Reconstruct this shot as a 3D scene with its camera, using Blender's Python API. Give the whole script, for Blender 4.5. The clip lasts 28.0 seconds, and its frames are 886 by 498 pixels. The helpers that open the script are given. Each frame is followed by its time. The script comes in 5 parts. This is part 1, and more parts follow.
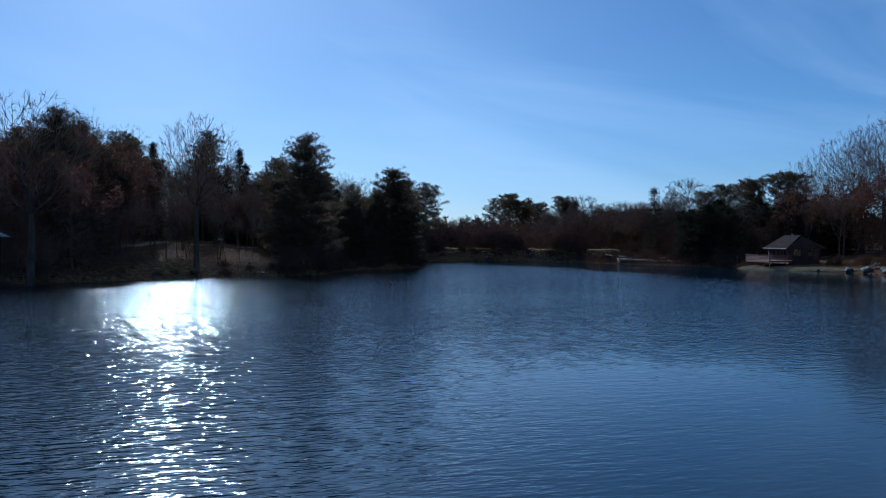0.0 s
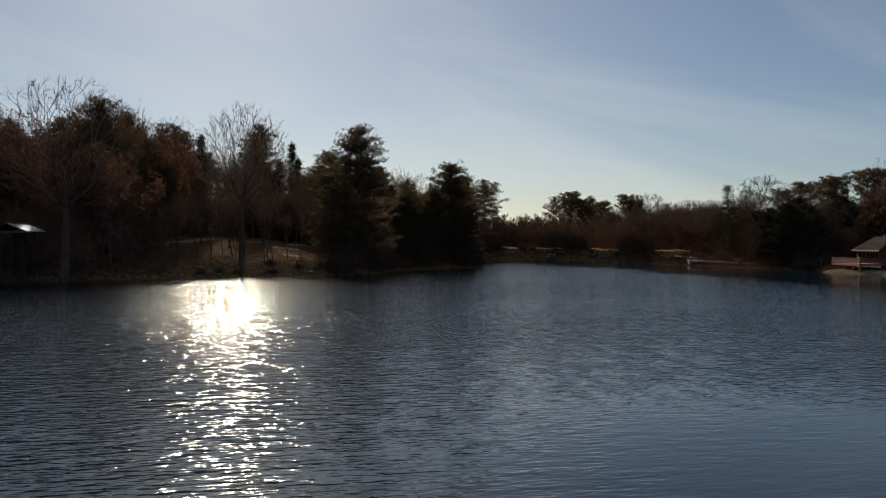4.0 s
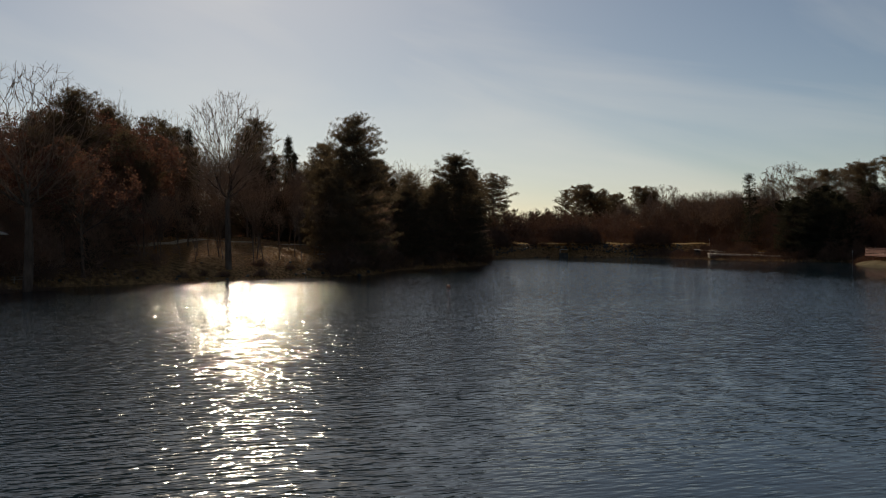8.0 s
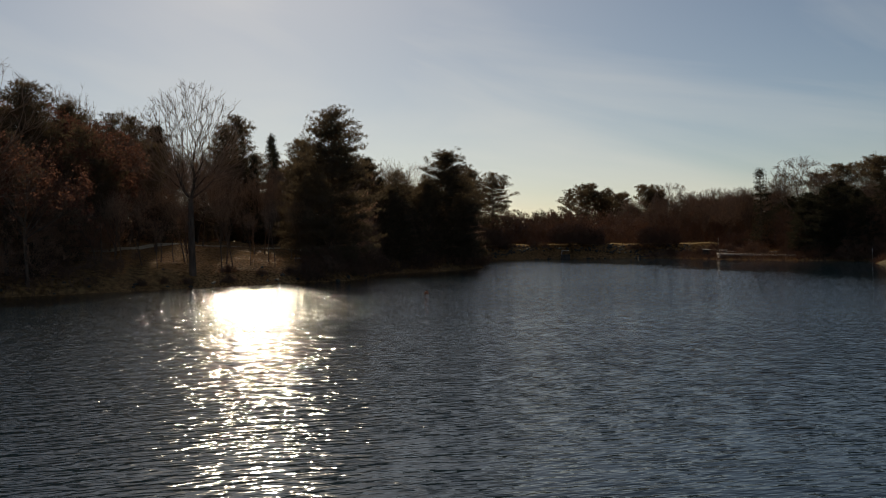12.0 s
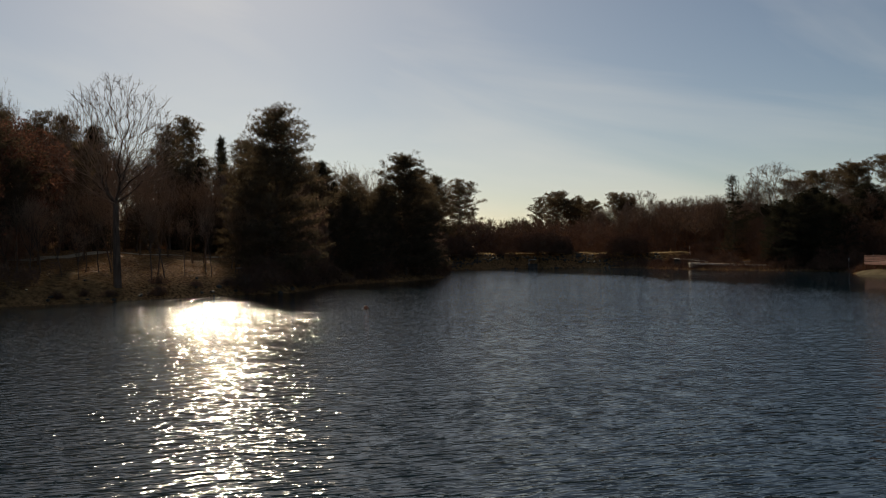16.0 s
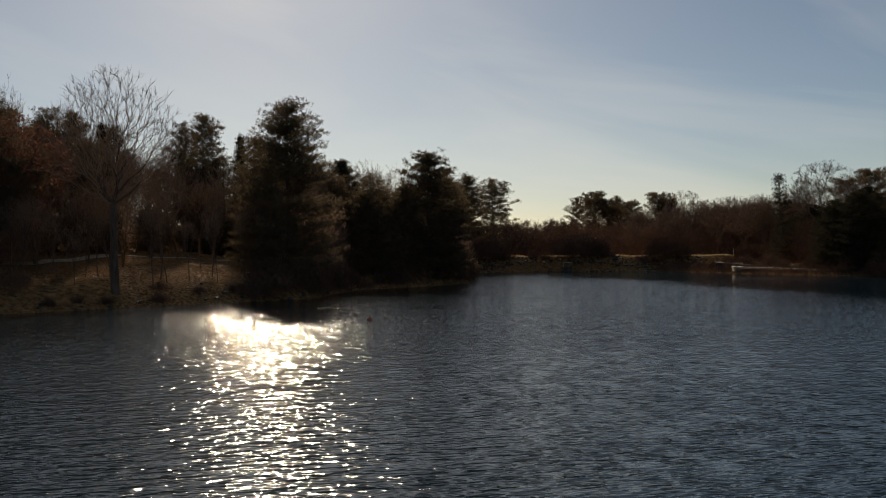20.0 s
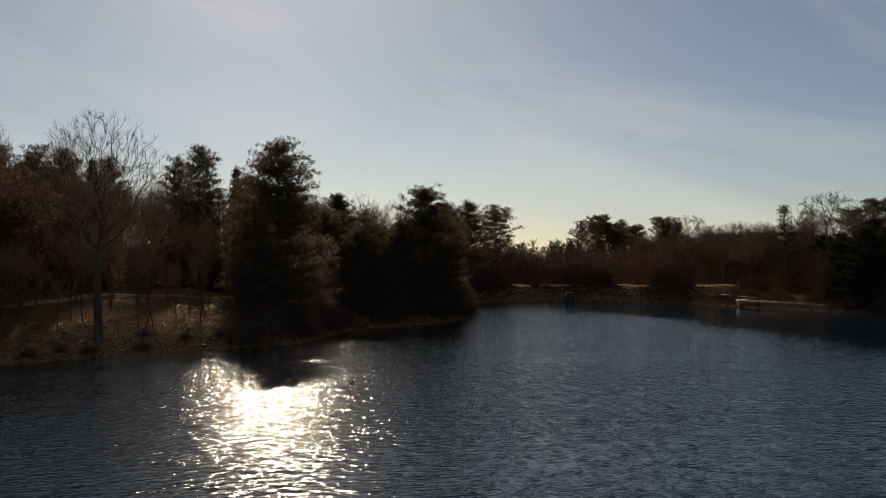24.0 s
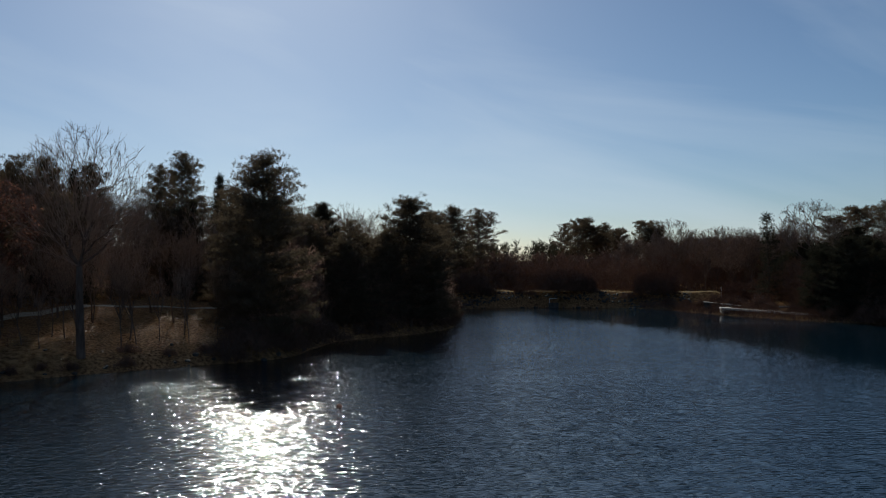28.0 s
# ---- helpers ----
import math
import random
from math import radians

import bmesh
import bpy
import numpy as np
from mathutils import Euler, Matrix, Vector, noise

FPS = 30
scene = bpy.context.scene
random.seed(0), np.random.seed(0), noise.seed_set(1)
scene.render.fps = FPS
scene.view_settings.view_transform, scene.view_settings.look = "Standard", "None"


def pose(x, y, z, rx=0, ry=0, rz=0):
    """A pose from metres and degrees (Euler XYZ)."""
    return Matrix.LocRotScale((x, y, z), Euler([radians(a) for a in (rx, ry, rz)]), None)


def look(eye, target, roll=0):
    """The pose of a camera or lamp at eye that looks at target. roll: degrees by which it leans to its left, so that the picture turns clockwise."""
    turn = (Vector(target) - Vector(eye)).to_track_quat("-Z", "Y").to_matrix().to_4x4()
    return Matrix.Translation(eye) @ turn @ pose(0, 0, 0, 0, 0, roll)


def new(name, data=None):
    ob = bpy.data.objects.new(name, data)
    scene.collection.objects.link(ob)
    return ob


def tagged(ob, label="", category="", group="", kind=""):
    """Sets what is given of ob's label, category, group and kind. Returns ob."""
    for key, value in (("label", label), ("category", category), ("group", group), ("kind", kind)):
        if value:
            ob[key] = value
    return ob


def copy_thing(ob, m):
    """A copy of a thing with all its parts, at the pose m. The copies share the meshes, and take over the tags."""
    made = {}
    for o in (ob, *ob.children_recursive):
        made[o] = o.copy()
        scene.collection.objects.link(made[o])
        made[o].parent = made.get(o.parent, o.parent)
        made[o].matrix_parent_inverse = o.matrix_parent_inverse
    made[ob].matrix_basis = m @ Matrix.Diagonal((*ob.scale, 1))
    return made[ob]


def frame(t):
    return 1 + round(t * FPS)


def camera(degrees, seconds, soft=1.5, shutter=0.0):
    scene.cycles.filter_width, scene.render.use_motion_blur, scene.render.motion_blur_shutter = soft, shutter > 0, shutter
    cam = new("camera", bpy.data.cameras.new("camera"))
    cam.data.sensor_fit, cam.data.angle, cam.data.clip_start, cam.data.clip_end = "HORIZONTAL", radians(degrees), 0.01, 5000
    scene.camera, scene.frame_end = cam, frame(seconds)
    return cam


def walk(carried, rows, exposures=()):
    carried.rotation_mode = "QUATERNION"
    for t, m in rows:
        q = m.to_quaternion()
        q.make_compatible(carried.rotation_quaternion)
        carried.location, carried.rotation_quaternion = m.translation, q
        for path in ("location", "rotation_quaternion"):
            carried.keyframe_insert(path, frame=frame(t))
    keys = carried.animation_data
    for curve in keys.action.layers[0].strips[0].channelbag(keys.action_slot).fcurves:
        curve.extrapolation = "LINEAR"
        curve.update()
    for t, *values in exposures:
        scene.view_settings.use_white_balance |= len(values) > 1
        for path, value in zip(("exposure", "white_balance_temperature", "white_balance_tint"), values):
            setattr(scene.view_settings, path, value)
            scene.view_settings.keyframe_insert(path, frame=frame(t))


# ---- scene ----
cam = camera(54.0, 28.0, 1.15)

PATH = [
    (0, (-0.365, -14.041, 5.642), (-0.233, -12.046, 5.629), -0.1),
    (0.5, (-0.032, -12.644, 5.639), (0.066, -10.646, 5.627), -0.0),
    (1, (0.155, -11.314, 5.634), (0.24, -9.316, 5.622), 0.1),
    (1.5, (0.221, -10.039, 5.619), (0.213, -8.039, 5.608), 0.2),
    (2, (0.202, -8.79, 5.599), (0.195, -6.79, 5.587), 0.2),
    (2.5, (0.152, -7.545, 5.584), (0.146, -5.545, 5.57), 0.3),
    (3, (0.1, -6.297, 5.576), (0.095, -4.297, 5.561), 0.4),
    (3.5, (0.047, -5.054, 5.575), (0.044, -3.054, 5.56), 0.4),
    (5.5, (-0.047, -0.099, 5.625), (-0.046, 1.901, 5.606), 0.2),
    (6, (0.075, 1.266, 5.636), (0.071, 3.266, 5.616), 0.1),
    (6.5, (0.261, 2.68, 5.643), (0.251, 4.68, 5.623), -0.1),
    (7, (0.515, 4.133, 5.641), (0.499, 6.133, 5.621), -0.3),
    (7.5, (0.84, 5.589, 5.622), (0.816, 7.588, 5.601), -0.4),
    (8, (1.216, 7.011, 5.586), (1.188, 9.011, 5.563), -0.6),
    (8.5, (1.617, 8.403, 5.544), (1.584, 10.403, 5.52), -0.7),
    (9, (2.023, 9.786, 5.504), (1.986, 11.785, 5.48), -0.8),
    (9.5, (2.42, 11.177, 5.471), (2.38, 13.176, 5.446), -0.9),
    (10, (2.803, 12.581, 5.443), (2.762, 14.58, 5.418), -1.0),
    (10.5, (3.173, 13.984, 5.415), (3.131, 15.984, 5.393), -1.1),
    (11, (3.536, 15.355, 5.382), (3.493, 17.354, 5.36), -1.1),
    (11.5, (3.9, 16.663, 5.345), (3.855, 18.662, 5.326), -1.2),
    (12, (4.269, 17.908, 5.311), (4.223, 19.907, 5.295), -1.2),
    (12.5, (4.648, 19.093, 5.285), (4.601, 21.093, 5.272), -1.2),
    (14.5, (6.244, 23.574, 5.318), (6.19, 25.574, 5.319), -1.3),
    (15, (6.562, 24.75, 5.324), (6.507, 26.749, 5.325), -1.2),
    (15.5, (6.847, 25.91, 5.327), (6.831, 27.91, 5.328), -1.2),
    (16, (7.103, 27.04, 5.329), (7.116, 29.04, 5.331), -1.1),
    (16.5, (7.341, 28.113, 5.335), (7.353, 30.113, 5.337), -1.0),
    (17, (7.583, 29.128, 5.344), (7.601, 31.127, 5.346), -1.0),
    (17.5, (7.842, 30.104, 5.356), (7.84, 32.104, 5.358), -0.9),
    (18, (8.125, 31.066, 5.37), (8.056, 33.065, 5.376), -0.9),
    (18.5, (8.434, 32.041, 5.394), (8.364, 34.04, 5.4), -0.9),
    (19, (8.766, 33.057, 5.442), (8.693, 35.056, 5.447), -0.9),
    (19.5, (9.111, 34.148, 5.536), (9.036, 36.146, 5.54), -0.9),
    (20, (9.457, 35.311, 5.703), (9.379, 37.309, 5.708), -1.0),
    (20.5, (9.787, 36.43, 5.962), (9.708, 38.428, 5.966), -1.0),
    (21, (10.094, 37.378, 6.304), (10.013, 39.376, 6.308), -1.0),
    (21.5, (10.384, 38.11, 6.734), (10.301, 40.108, 6.738), -1.1),
    (23.5, (11.193, 38.104, 9.001), (11.099, 40.101, 9.031), -1.0),
    (24, (11.178, 37.957, 9.334), (11.083, 39.955, 9.373), -0.9),
    (24.5, (11.101, 37.832, 9.601), (11.008, 39.829, 9.648), -0.8),
    (25, (10.972, 37.722, 9.821), (10.884, 39.72, 9.875), -0.7),
    (25.5, (10.822, 37.672, 10.029), (10.741, 39.67, 10.087), -0.7),
    (26, (10.691, 37.712, 10.263), (10.618, 39.71, 10.318), -0.6),
    (26.5, (10.602, 37.826, 10.527), (10.535, 39.824, 10.576), -0.6),
    (27, (10.57, 37.979, 10.812), (10.509, 39.977, 10.856), -0.7),
    (27.5, (10.617, 38.134, 11.103), (10.56, 40.133, 11.142), -0.7),
    (28, (10.766, 38.256, 11.381), (10.711, 40.255, 11.414), -0.8),
]
EXPOSURES = [
    (0.0, 0.08, 4450, 0), (1.0, 0.12, 5050, 2), (2.0, 0.14, 5700, 4), (3.0, 0.14, 6300, 6), (5.5, 0.14, 8000, 8), (21.0, 0.14, 8100, 8),
    (24.0, 0.10, 7900, 8), (25.0, 0.08, 7700, 7), (26.0, 0.05, 7000, 6), (28.0, 0.0, 5900, 3)]
walk(cam, [(t, look(eye, target, roll)) for t, eye, target, roll in PATH], EXPOSURES)

# ---------------------------------------------------------------- light
SUN_AZ, SUN_EL = -13.7, 31.0
world = bpy.data.worlds.new("sky")
scene.world = world
world.use_nodes = True
wn, wl = world.node_tree.nodes, world.node_tree.links
wn.clear()
w_out = wn.new("ShaderNodeOutputWorld")
w_bg = wn.new("ShaderNodeBackground")
w_bg.inputs["Strength"].default_value = 0.055
w_sky = wn.new("ShaderNodeTexSky")
w_sky.sky_type = "NISHITA"
w_sky.sun_disc = False
w_sky.sun_elevation = radians(SUN_EL)
w_sky.sun_rotation = radians(SUN_AZ)
w_sky.air_density, w_sky.dust_density, w_sky.ozone_density = 0.8, 0.5, 3.5
# thin cirrus: streaked noise over the dome
w_co = wn.new("ShaderNodeTexCoord")
w_map = wn.new("ShaderNodeMapping")
w_map.inputs["Rotation"].default_value = (0.0, 0.4, 0.6)
w_map.inputs["Scale"].default_value = (1.5, 1.5, 8.0)
w_noise = wn.new("ShaderNodeTexNoise")
w_noise.inputs["Scale"].default_value = 1.15
w_noise.inputs["Detail"].default_value = 6.0
w_noise.inputs["Distortion"].default_value = 0.5
w_ramp = wn.new("ShaderNodeValToRGB")
w_ramp.color_ramp.elements[0].position = 0.50
w_ramp.color_ramp.elements[1].position = 0.74
w_ramp.color_ramp.elements[1].color = (0.30, 0.30, 0.30, 1)
w_mix = wn.new("ShaderNodeMixRGB")
w_mix.blend_type = "MIX"
w_mix.inputs["Color2"].default_value = (12.0, 12.4, 13.2, 1)
w_tilt = wn.new("ShaderNodeMapping")
w_tilt.inputs["Rotation"].default_value = (0.0, -0.26, 0.0)
wl.new(w_co.outputs["Generated"], w_tilt.inputs["Vector"])
wl.new(w_tilt.outputs["Vector"], w_map.inputs["Vector"])
wl.new(w_map.outputs["Vector"], w_noise.inputs["Vector"])
wl.new(w_noise.outputs["Fac"], w_ramp.inputs["Fac"])
wl.new(w_ramp.outputs["Color"], w_mix.inputs["Fac"])
wl.new(w_sky.outputs["Color"], w_mix.inputs["Color1"])
wl.new(w_mix.outputs["Color"], w_bg.inputs["Color"])
wl.new(w_bg.outputs["Background"], w_out.inputs["Surface"])

sun_dir = Vector((math.sin(radians(SUN_AZ)) * math.cos(radians(SUN_EL)),
                  math.cos(radians(SUN_AZ)) * math.cos(radians(SUN_EL)), math.sin(radians(SUN_EL))))
sun_data = bpy.data.lights.new("sun", "SUN")
sun_data.energy, sun_data.angle, sun_data.color = 5.0, radians(0.53), (1.0, 0.93, 0.82)
sun = new("sun", sun_data)
sun.matrix_world = look(tuple(sun_dir * 300), (0, 0, 0))


# ---------------------------------------------------------------- materials
def material(name, base, rough=0.8, second=None, scale=1.0, detail=4.0, bump=0.0, bump_scale=8.0, metal=0.0,
             translucent=0.0, vary=0.0, space="Object", stretch=(1, 1, 1), spec=0.5):
    """A surface of two mottled colours with fine relief; vary: the spread of brightness from piece to piece."""
    m = bpy.data.materials.new(name)
    m.use_nodes = True
    n, l = m.node_tree.nodes, m.node_tree.links
    p = n["Principled BSDF"]
    p.inputs["Roughness"].default_value, p.inputs["Metallic"].default_value = rough, metal
    p.inputs["Specular IOR Level"].default_value = spec
    co = n.new("ShaderNodeTexCoord")
    mp = n.new("ShaderNodeMapping")
    mp.inputs["Scale"].default_value = stretch
    l.new(co.outputs[space], mp.inputs["Vector"])
    tex = n.new("ShaderNodeTexNoise")
    tex.inputs["Scale"].default_value, tex.inputs["Detail"].default_value = scale, detail
    l.new(mp.outputs["Vector"], tex.inputs["Vector"])
    ramp = n.new("ShaderNodeValToRGB")
    ramp.color_ramp.elements[0].position, ramp.color_ramp.elements[1].position = 0.32, 0.68
    ramp.color_ramp.elements[0].color = (*base, 1)
    ramp.color_ramp.elements[1].color = (*(second or [min(1, c * 1.5) for c in base]), 1)
    l.new(tex.outputs["Fac"], ramp.inputs["Fac"])
    colour = ramp.outputs["Color"]
    if vary:
        info = n.new("ShaderNodeObjectInfo")
        geo = n.new("ShaderNodeNewGeometry")
        add = n.new("ShaderNodeMath")
        add.operation = "ADD"
        l.new(info.outputs["Random"], add.inputs[0])
        l.new(geo.outputs["Random Per Island"], add.inputs[1])
        rng = n.new("ShaderNodeMapRange")
        rng.inputs["From Max"].default_value = 2.0
        rng.inputs["To Min"].default_value, rng.inputs["To Max"].default_value = 1 - vary, 1 + vary
        l.new(add.outputs[0], rng.inputs["Value"])
        hsv = n.new("ShaderNodeHueSaturation")
        l.new(colour, hsv.inputs["Color"])
        l.new(rng.outputs["Result"], hsv.inputs["Value"])
        colour = hsv.outputs["Color"]
    if spec <= 0.1:  # matte: bark, needles, litter
        p = n.new("ShaderNodeBsdfDiffuse")
        p.inputs["Roughness"].default_value = rough
        l.new(p.outputs[0], n["Material Output"].inputs["Surface"])
        l.new(colour, p.inputs["Color"])
    else:
        l.new(colour, p.inputs["Base Color"])
    if bump:
        fine = n.new("ShaderNodeTexNoise")
        fine.inputs["Scale"].default_value, fine.inputs["Detail"].default_value = bump_scale, 5.0
        l.new(mp.outputs["Vector"], fine.inputs["Vector"])
        bmp = n.new("ShaderNodeBump")
        bmp.inputs["Strength"].default_value, bmp.inputs["Distance"].default_value = 0.8, bump
        l.new(fine.outputs["Fac"], bmp.inputs["Height"])
        l.new(bmp.outputs["Normal"], p.inputs["Normal"])
    if translucent:
        tr = n.new("ShaderNodeBsdfTranslucent")
        l.new(colour, tr.inputs["Color"])
        mix = n.new("ShaderNodeMixShader")
        mix.inputs["Fac"].default_value = translucent
        l.new(p.outputs[0], mix.inputs[1])
        l.new(tr.outputs[0], mix.inputs[2])
        l.new(mix.outputs[0], n["Material Output"].inputs["Surface"])
    return m


M_BARK = material("bark", (0.09, 0.066, 0.052), 0.9, (0.19, 0.142, 0.112), 1.2, 6, 0.04, 6, vary=0.2, stretch=(3, 3, 0.6), spec=0.1)
M_TWIG = material("twig", (0.20, 0.145, 0.112), 0.85, (0.34, 0.25, 0.195), 0.8, 3, vary=0.25, spec=0.1, translucent=0.3)
M_PINE = material("pine_needles", (0.085, 0.064, 0.042), 0.5, (0.15, 0.112, 0.072), 0.35, 4, translucent=0.3, vary=0.35, spec=0.1)
# also on right-bank pines, where its darker colour stands for shade
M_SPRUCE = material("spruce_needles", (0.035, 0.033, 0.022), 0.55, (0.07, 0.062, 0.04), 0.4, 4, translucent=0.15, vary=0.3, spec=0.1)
M_DRY = material("dry_leaves", (0.11, 0.052, 0.038), 0.75, (0.19, 0.09, 0.064), 0.5, 4, translucent=0.25, vary=0.35, spec=0.1)
M_BRUSH = material("brush_stems", (0.11, 0.066, 0.048), 0.9, (0.20, 0.124, 0.09), 0.3, 4, vary=0.3, spec=0.1, translucent=0.03)
M_THICKET = material("sapling_twigs", (0.24, 0.15, 0.11), 0.85, (0.38, 0.24, 0.175), 0.3, 4, vary=0.3, spec=0.1, translucent=0.35)
M_CRAB = material("dense_twigs", (0.11, 0.068, 0.05), 0.9, (0.18, 0.112, 0.082), 0.6, 4, vary=0.25, spec=0.1)
M_ROCK = material("granite", (0.045, 0.039, 0.034), 0.75, (0.10, 0.09, 0.08), 1.5, 6, 0.03, 9, vary=0.35, spec=0.15)
M_PALE = material("pale_concrete", (0.38, 0.34, 0.28), 0.8, (0.52, 0.47, 0.40), 1.2, 7, 0.008, 14)
M_CONC = material("weathered_concrete", (0.17, 0.155, 0.135), 0.85, (0.27, 0.25, 0.22), 0.9, 7, 0.01, 14)
M_TIMBER = material("grey_timber", (0.20, 0.17, 0.14), 0.8, (0.34, 0.30, 0.25), 2.0, 6, 0.01, 12, vary=0.15, stretch=(1, 1, 4))
M_RED = material("red_stained_boards", (0.10, 0.028, 0.022), 0.85, (0.16, 0.046, 0.035), 1.6, 6, 0.006, 18, vary=0.18)
M_WALL = material("dark_brown_siding", (0.035, 0.02, 0.015), 0.85, (0.06, 0.035, 0.026), 1.4, 6, 0.008, 16, vary=0.15)
M_SHINGLE = material("brown_grey_shingles", (0.17, 0.125, 0.10), 0.9, (0.26, 0.195, 0.16), 1.8, 6, 0.01, 20, vary=0.2, spec=0.1)
M_WHITE = material("white_paint", (0.70, 0.69, 0.66), 0.5, (0.80, 0.79, 0.76), 2.0, 4)
M_TRIM = material("dark_tan_trim_paint", (0.11, 0.082, 0.062), 0.6, (0.16, 0.12, 0.092), 2.0, 4)
M_STEEL = material("galvanised_steel", (0.52, 0.53, 0.54), 0.35, (0.62, 0.63, 0.64), 3.0, 4, metal=1.0)
M_TIN = material("bare_sheet_metal", (0.60, 0.60, 0.60), 0.38, (0.70, 0.70, 0.68), 1.0, 6, 0.004, 8, metal=1.0)
M_DARK = material("black_trim", (0.02, 0.02, 0.022), 0.5, (0.035, 0.035, 0.037), 2.0, 3)


def glass_material():
    m = bpy.data.materials.new("window_glass")
    m.use_nodes = True
    p = m.node_tree.nodes["Principled BSDF"]
    p.inputs["Base Color"].default_value = (0.22, 0.25, 0.25, 1)
    p.inputs["Roughness"].default_value, p.inputs["Transmission Weight"].default_value = 0.03, 1.0
    return m


M_GLASS = glass_material()


# waves per metre, stretch along the crest, height in metres, turn
RIPPLES = [(0.35, 0.4, 0.03, 0.1), (1.9, 0.36, 0.075, -0.05), (4.8, 0.36, 0.052, 0.04), (10.0, 0.7, 0.006, -0.1)]


def water_material():
    """Dark pond water under wind ripples of four sizes; the mesh's 'wind' says how much of them the place gets."""
    m = bpy.data.materials.new("pond_water")
    m.use_nodes = True
    n, l = m.node_tree.nodes, m.node_tree.links
    p = n["Principled BSDF"]
    p.inputs["Base Color"].default_value = (0.003, 0.010, 0.017, 1)
    p.inputs["Roughness"].default_value = 0.075
    p.inputs["IOR"].default_value = 1.333
    co = n.new("ShaderNodeTexCoord")

    def noise_of(scale, detail, turn):
        mp = n.new("ShaderNodeMapping")
        mp.inputs["Scale"].default_value = (*scale, 1)
        mp.inputs["Rotation"].default_value = (0, 0, turn)
        tx = n.new("ShaderNodeTexNoise")
        tx.noise_dimensions = "2D"
        tx.inputs["Scale"].default_value, tx.inputs["Detail"].default_value = 1.0, detail
        l.new(co.outputs["Object"], mp.inputs["Vector"])
        l.new(mp.outputs["Vector"], tx.inputs["Vector"])
        return tx.outputs["Fac"]

    def maths(kind, a, b):
        node = n.new("ShaderNodeMath")
        node.operation = kind
        for k, v in enumerate((a, b)):
            if isinstance(v, (int, float)):
                node.inputs[k].default_value = v
            else:
                l.new(v, node.inputs[k])
        return node.outputs[0]

    def ranged(v, a, b, c, d):
        node = n.new("ShaderNodeMapRange")
        for key, val in zip(("From Min", "From Max", "To Min", "To Max"), (a, b, c, d)):
            node.inputs[key].default_value = val
        l.new(v, node.inputs["Value"])
        return node.outputs["Result"]

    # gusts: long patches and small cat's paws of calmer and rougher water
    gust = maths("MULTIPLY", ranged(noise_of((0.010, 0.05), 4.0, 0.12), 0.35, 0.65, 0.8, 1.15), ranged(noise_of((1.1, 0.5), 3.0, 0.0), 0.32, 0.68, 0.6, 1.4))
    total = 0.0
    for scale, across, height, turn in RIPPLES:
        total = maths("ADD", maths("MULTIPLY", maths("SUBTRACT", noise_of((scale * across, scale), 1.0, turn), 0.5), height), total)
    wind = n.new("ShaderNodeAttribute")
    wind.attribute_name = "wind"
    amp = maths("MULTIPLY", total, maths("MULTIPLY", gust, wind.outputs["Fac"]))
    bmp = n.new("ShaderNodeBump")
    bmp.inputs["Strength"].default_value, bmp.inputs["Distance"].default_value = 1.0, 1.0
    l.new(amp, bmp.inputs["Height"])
    l.new(bmp.outputs["Normal"], p.inputs["Normal"])
    return m


M_WATER = water_material()


def ground_material():
    """Leaf litter, dry grass on the dam and lawn, bare sand at the edge, by large soft patches."""
    m = bpy.data.materials.new("leaf_litter_and_dry_grass")
    m.use_nodes = True
    n, l = m.node_tree.nodes, m.node_tree.links
    p = n.new("ShaderNodeBsdfDiffuse")
    p.inputs["Roughness"].default_value = 0.9
    l.new(p.outputs[0], n["Material Output"].inputs["Surface"])
    co = n.new("ShaderNodeTexCoord")
    def noise_at(scale, detail):
        tx = n.new("ShaderNodeTexNoise")
        tx.inputs["Scale"].default_value, tx.inputs["Detail"].default_value = scale, detail
        l.new(co.outputs["Object"], tx.inputs["Vector"])
        return tx
    def ramp_of(tx, a, b, lo=0.35, hi=0.65):
        r = n.new("ShaderNodeValToRGB")
        r.color_ramp.elements[0].position, r.color_ramp.elements[1].position = lo, hi
        r.color_ramp.elements[0].color, r.color_ramp.elements[1].color = (*a, 1), (*b, 1)
        l.new(tx.outputs["Fac"], r.inputs["Fac"])
        return r
    litter = ramp_of(noise_at(3.2, 10), (0.07, 0.036, 0.017), (0.40, 0.225, 0.105))
    grass = ramp_of(noise_at(1.4, 8), (0.08, 0.045, 0.02), (0.30, 0.18, 0.085))
    patch = ramp_of(noise_at(0.05, 4), (0, 0, 0), (1, 1, 1), 0.45, 0.58)
    mix = n.new("ShaderNodeMixRGB")
    l.new(patch.outputs["Color"], mix.inputs["Fac"])
    l.new(litter.outputs["Color"], mix.inputs["Color1"])
    l.new(grass.outputs["Color"], mix.inputs["Color2"])
    l.new(mix.outputs["Color"], p.inputs["Color"])
    bmp = n.new("ShaderNodeBump")
    bmp.inputs["Strength"].default_value, bmp.inputs["Distance"].default_value = 1.0, 0.12
    l.new(noise_at(5.0, 6).outputs["Fac"], bmp.inputs["Height"])
    l.new(bmp.outputs["Normal"], p.inputs["Normal"])
    return m


M_GROUND = ground_material()
M_PATH = material("pale_gravel", (0.40, 0.335, 0.245), 0.9, (0.54, 0.465, 0.35), 1.2, 8, 0.02, 20, spec=0.1)
M_SAND = material("beach_sand", (0.22, 0.165, 0.095), 0.9, (0.33, 0.26, 0.16), 0.8, 8, 0.02, 20, spec=0.1)


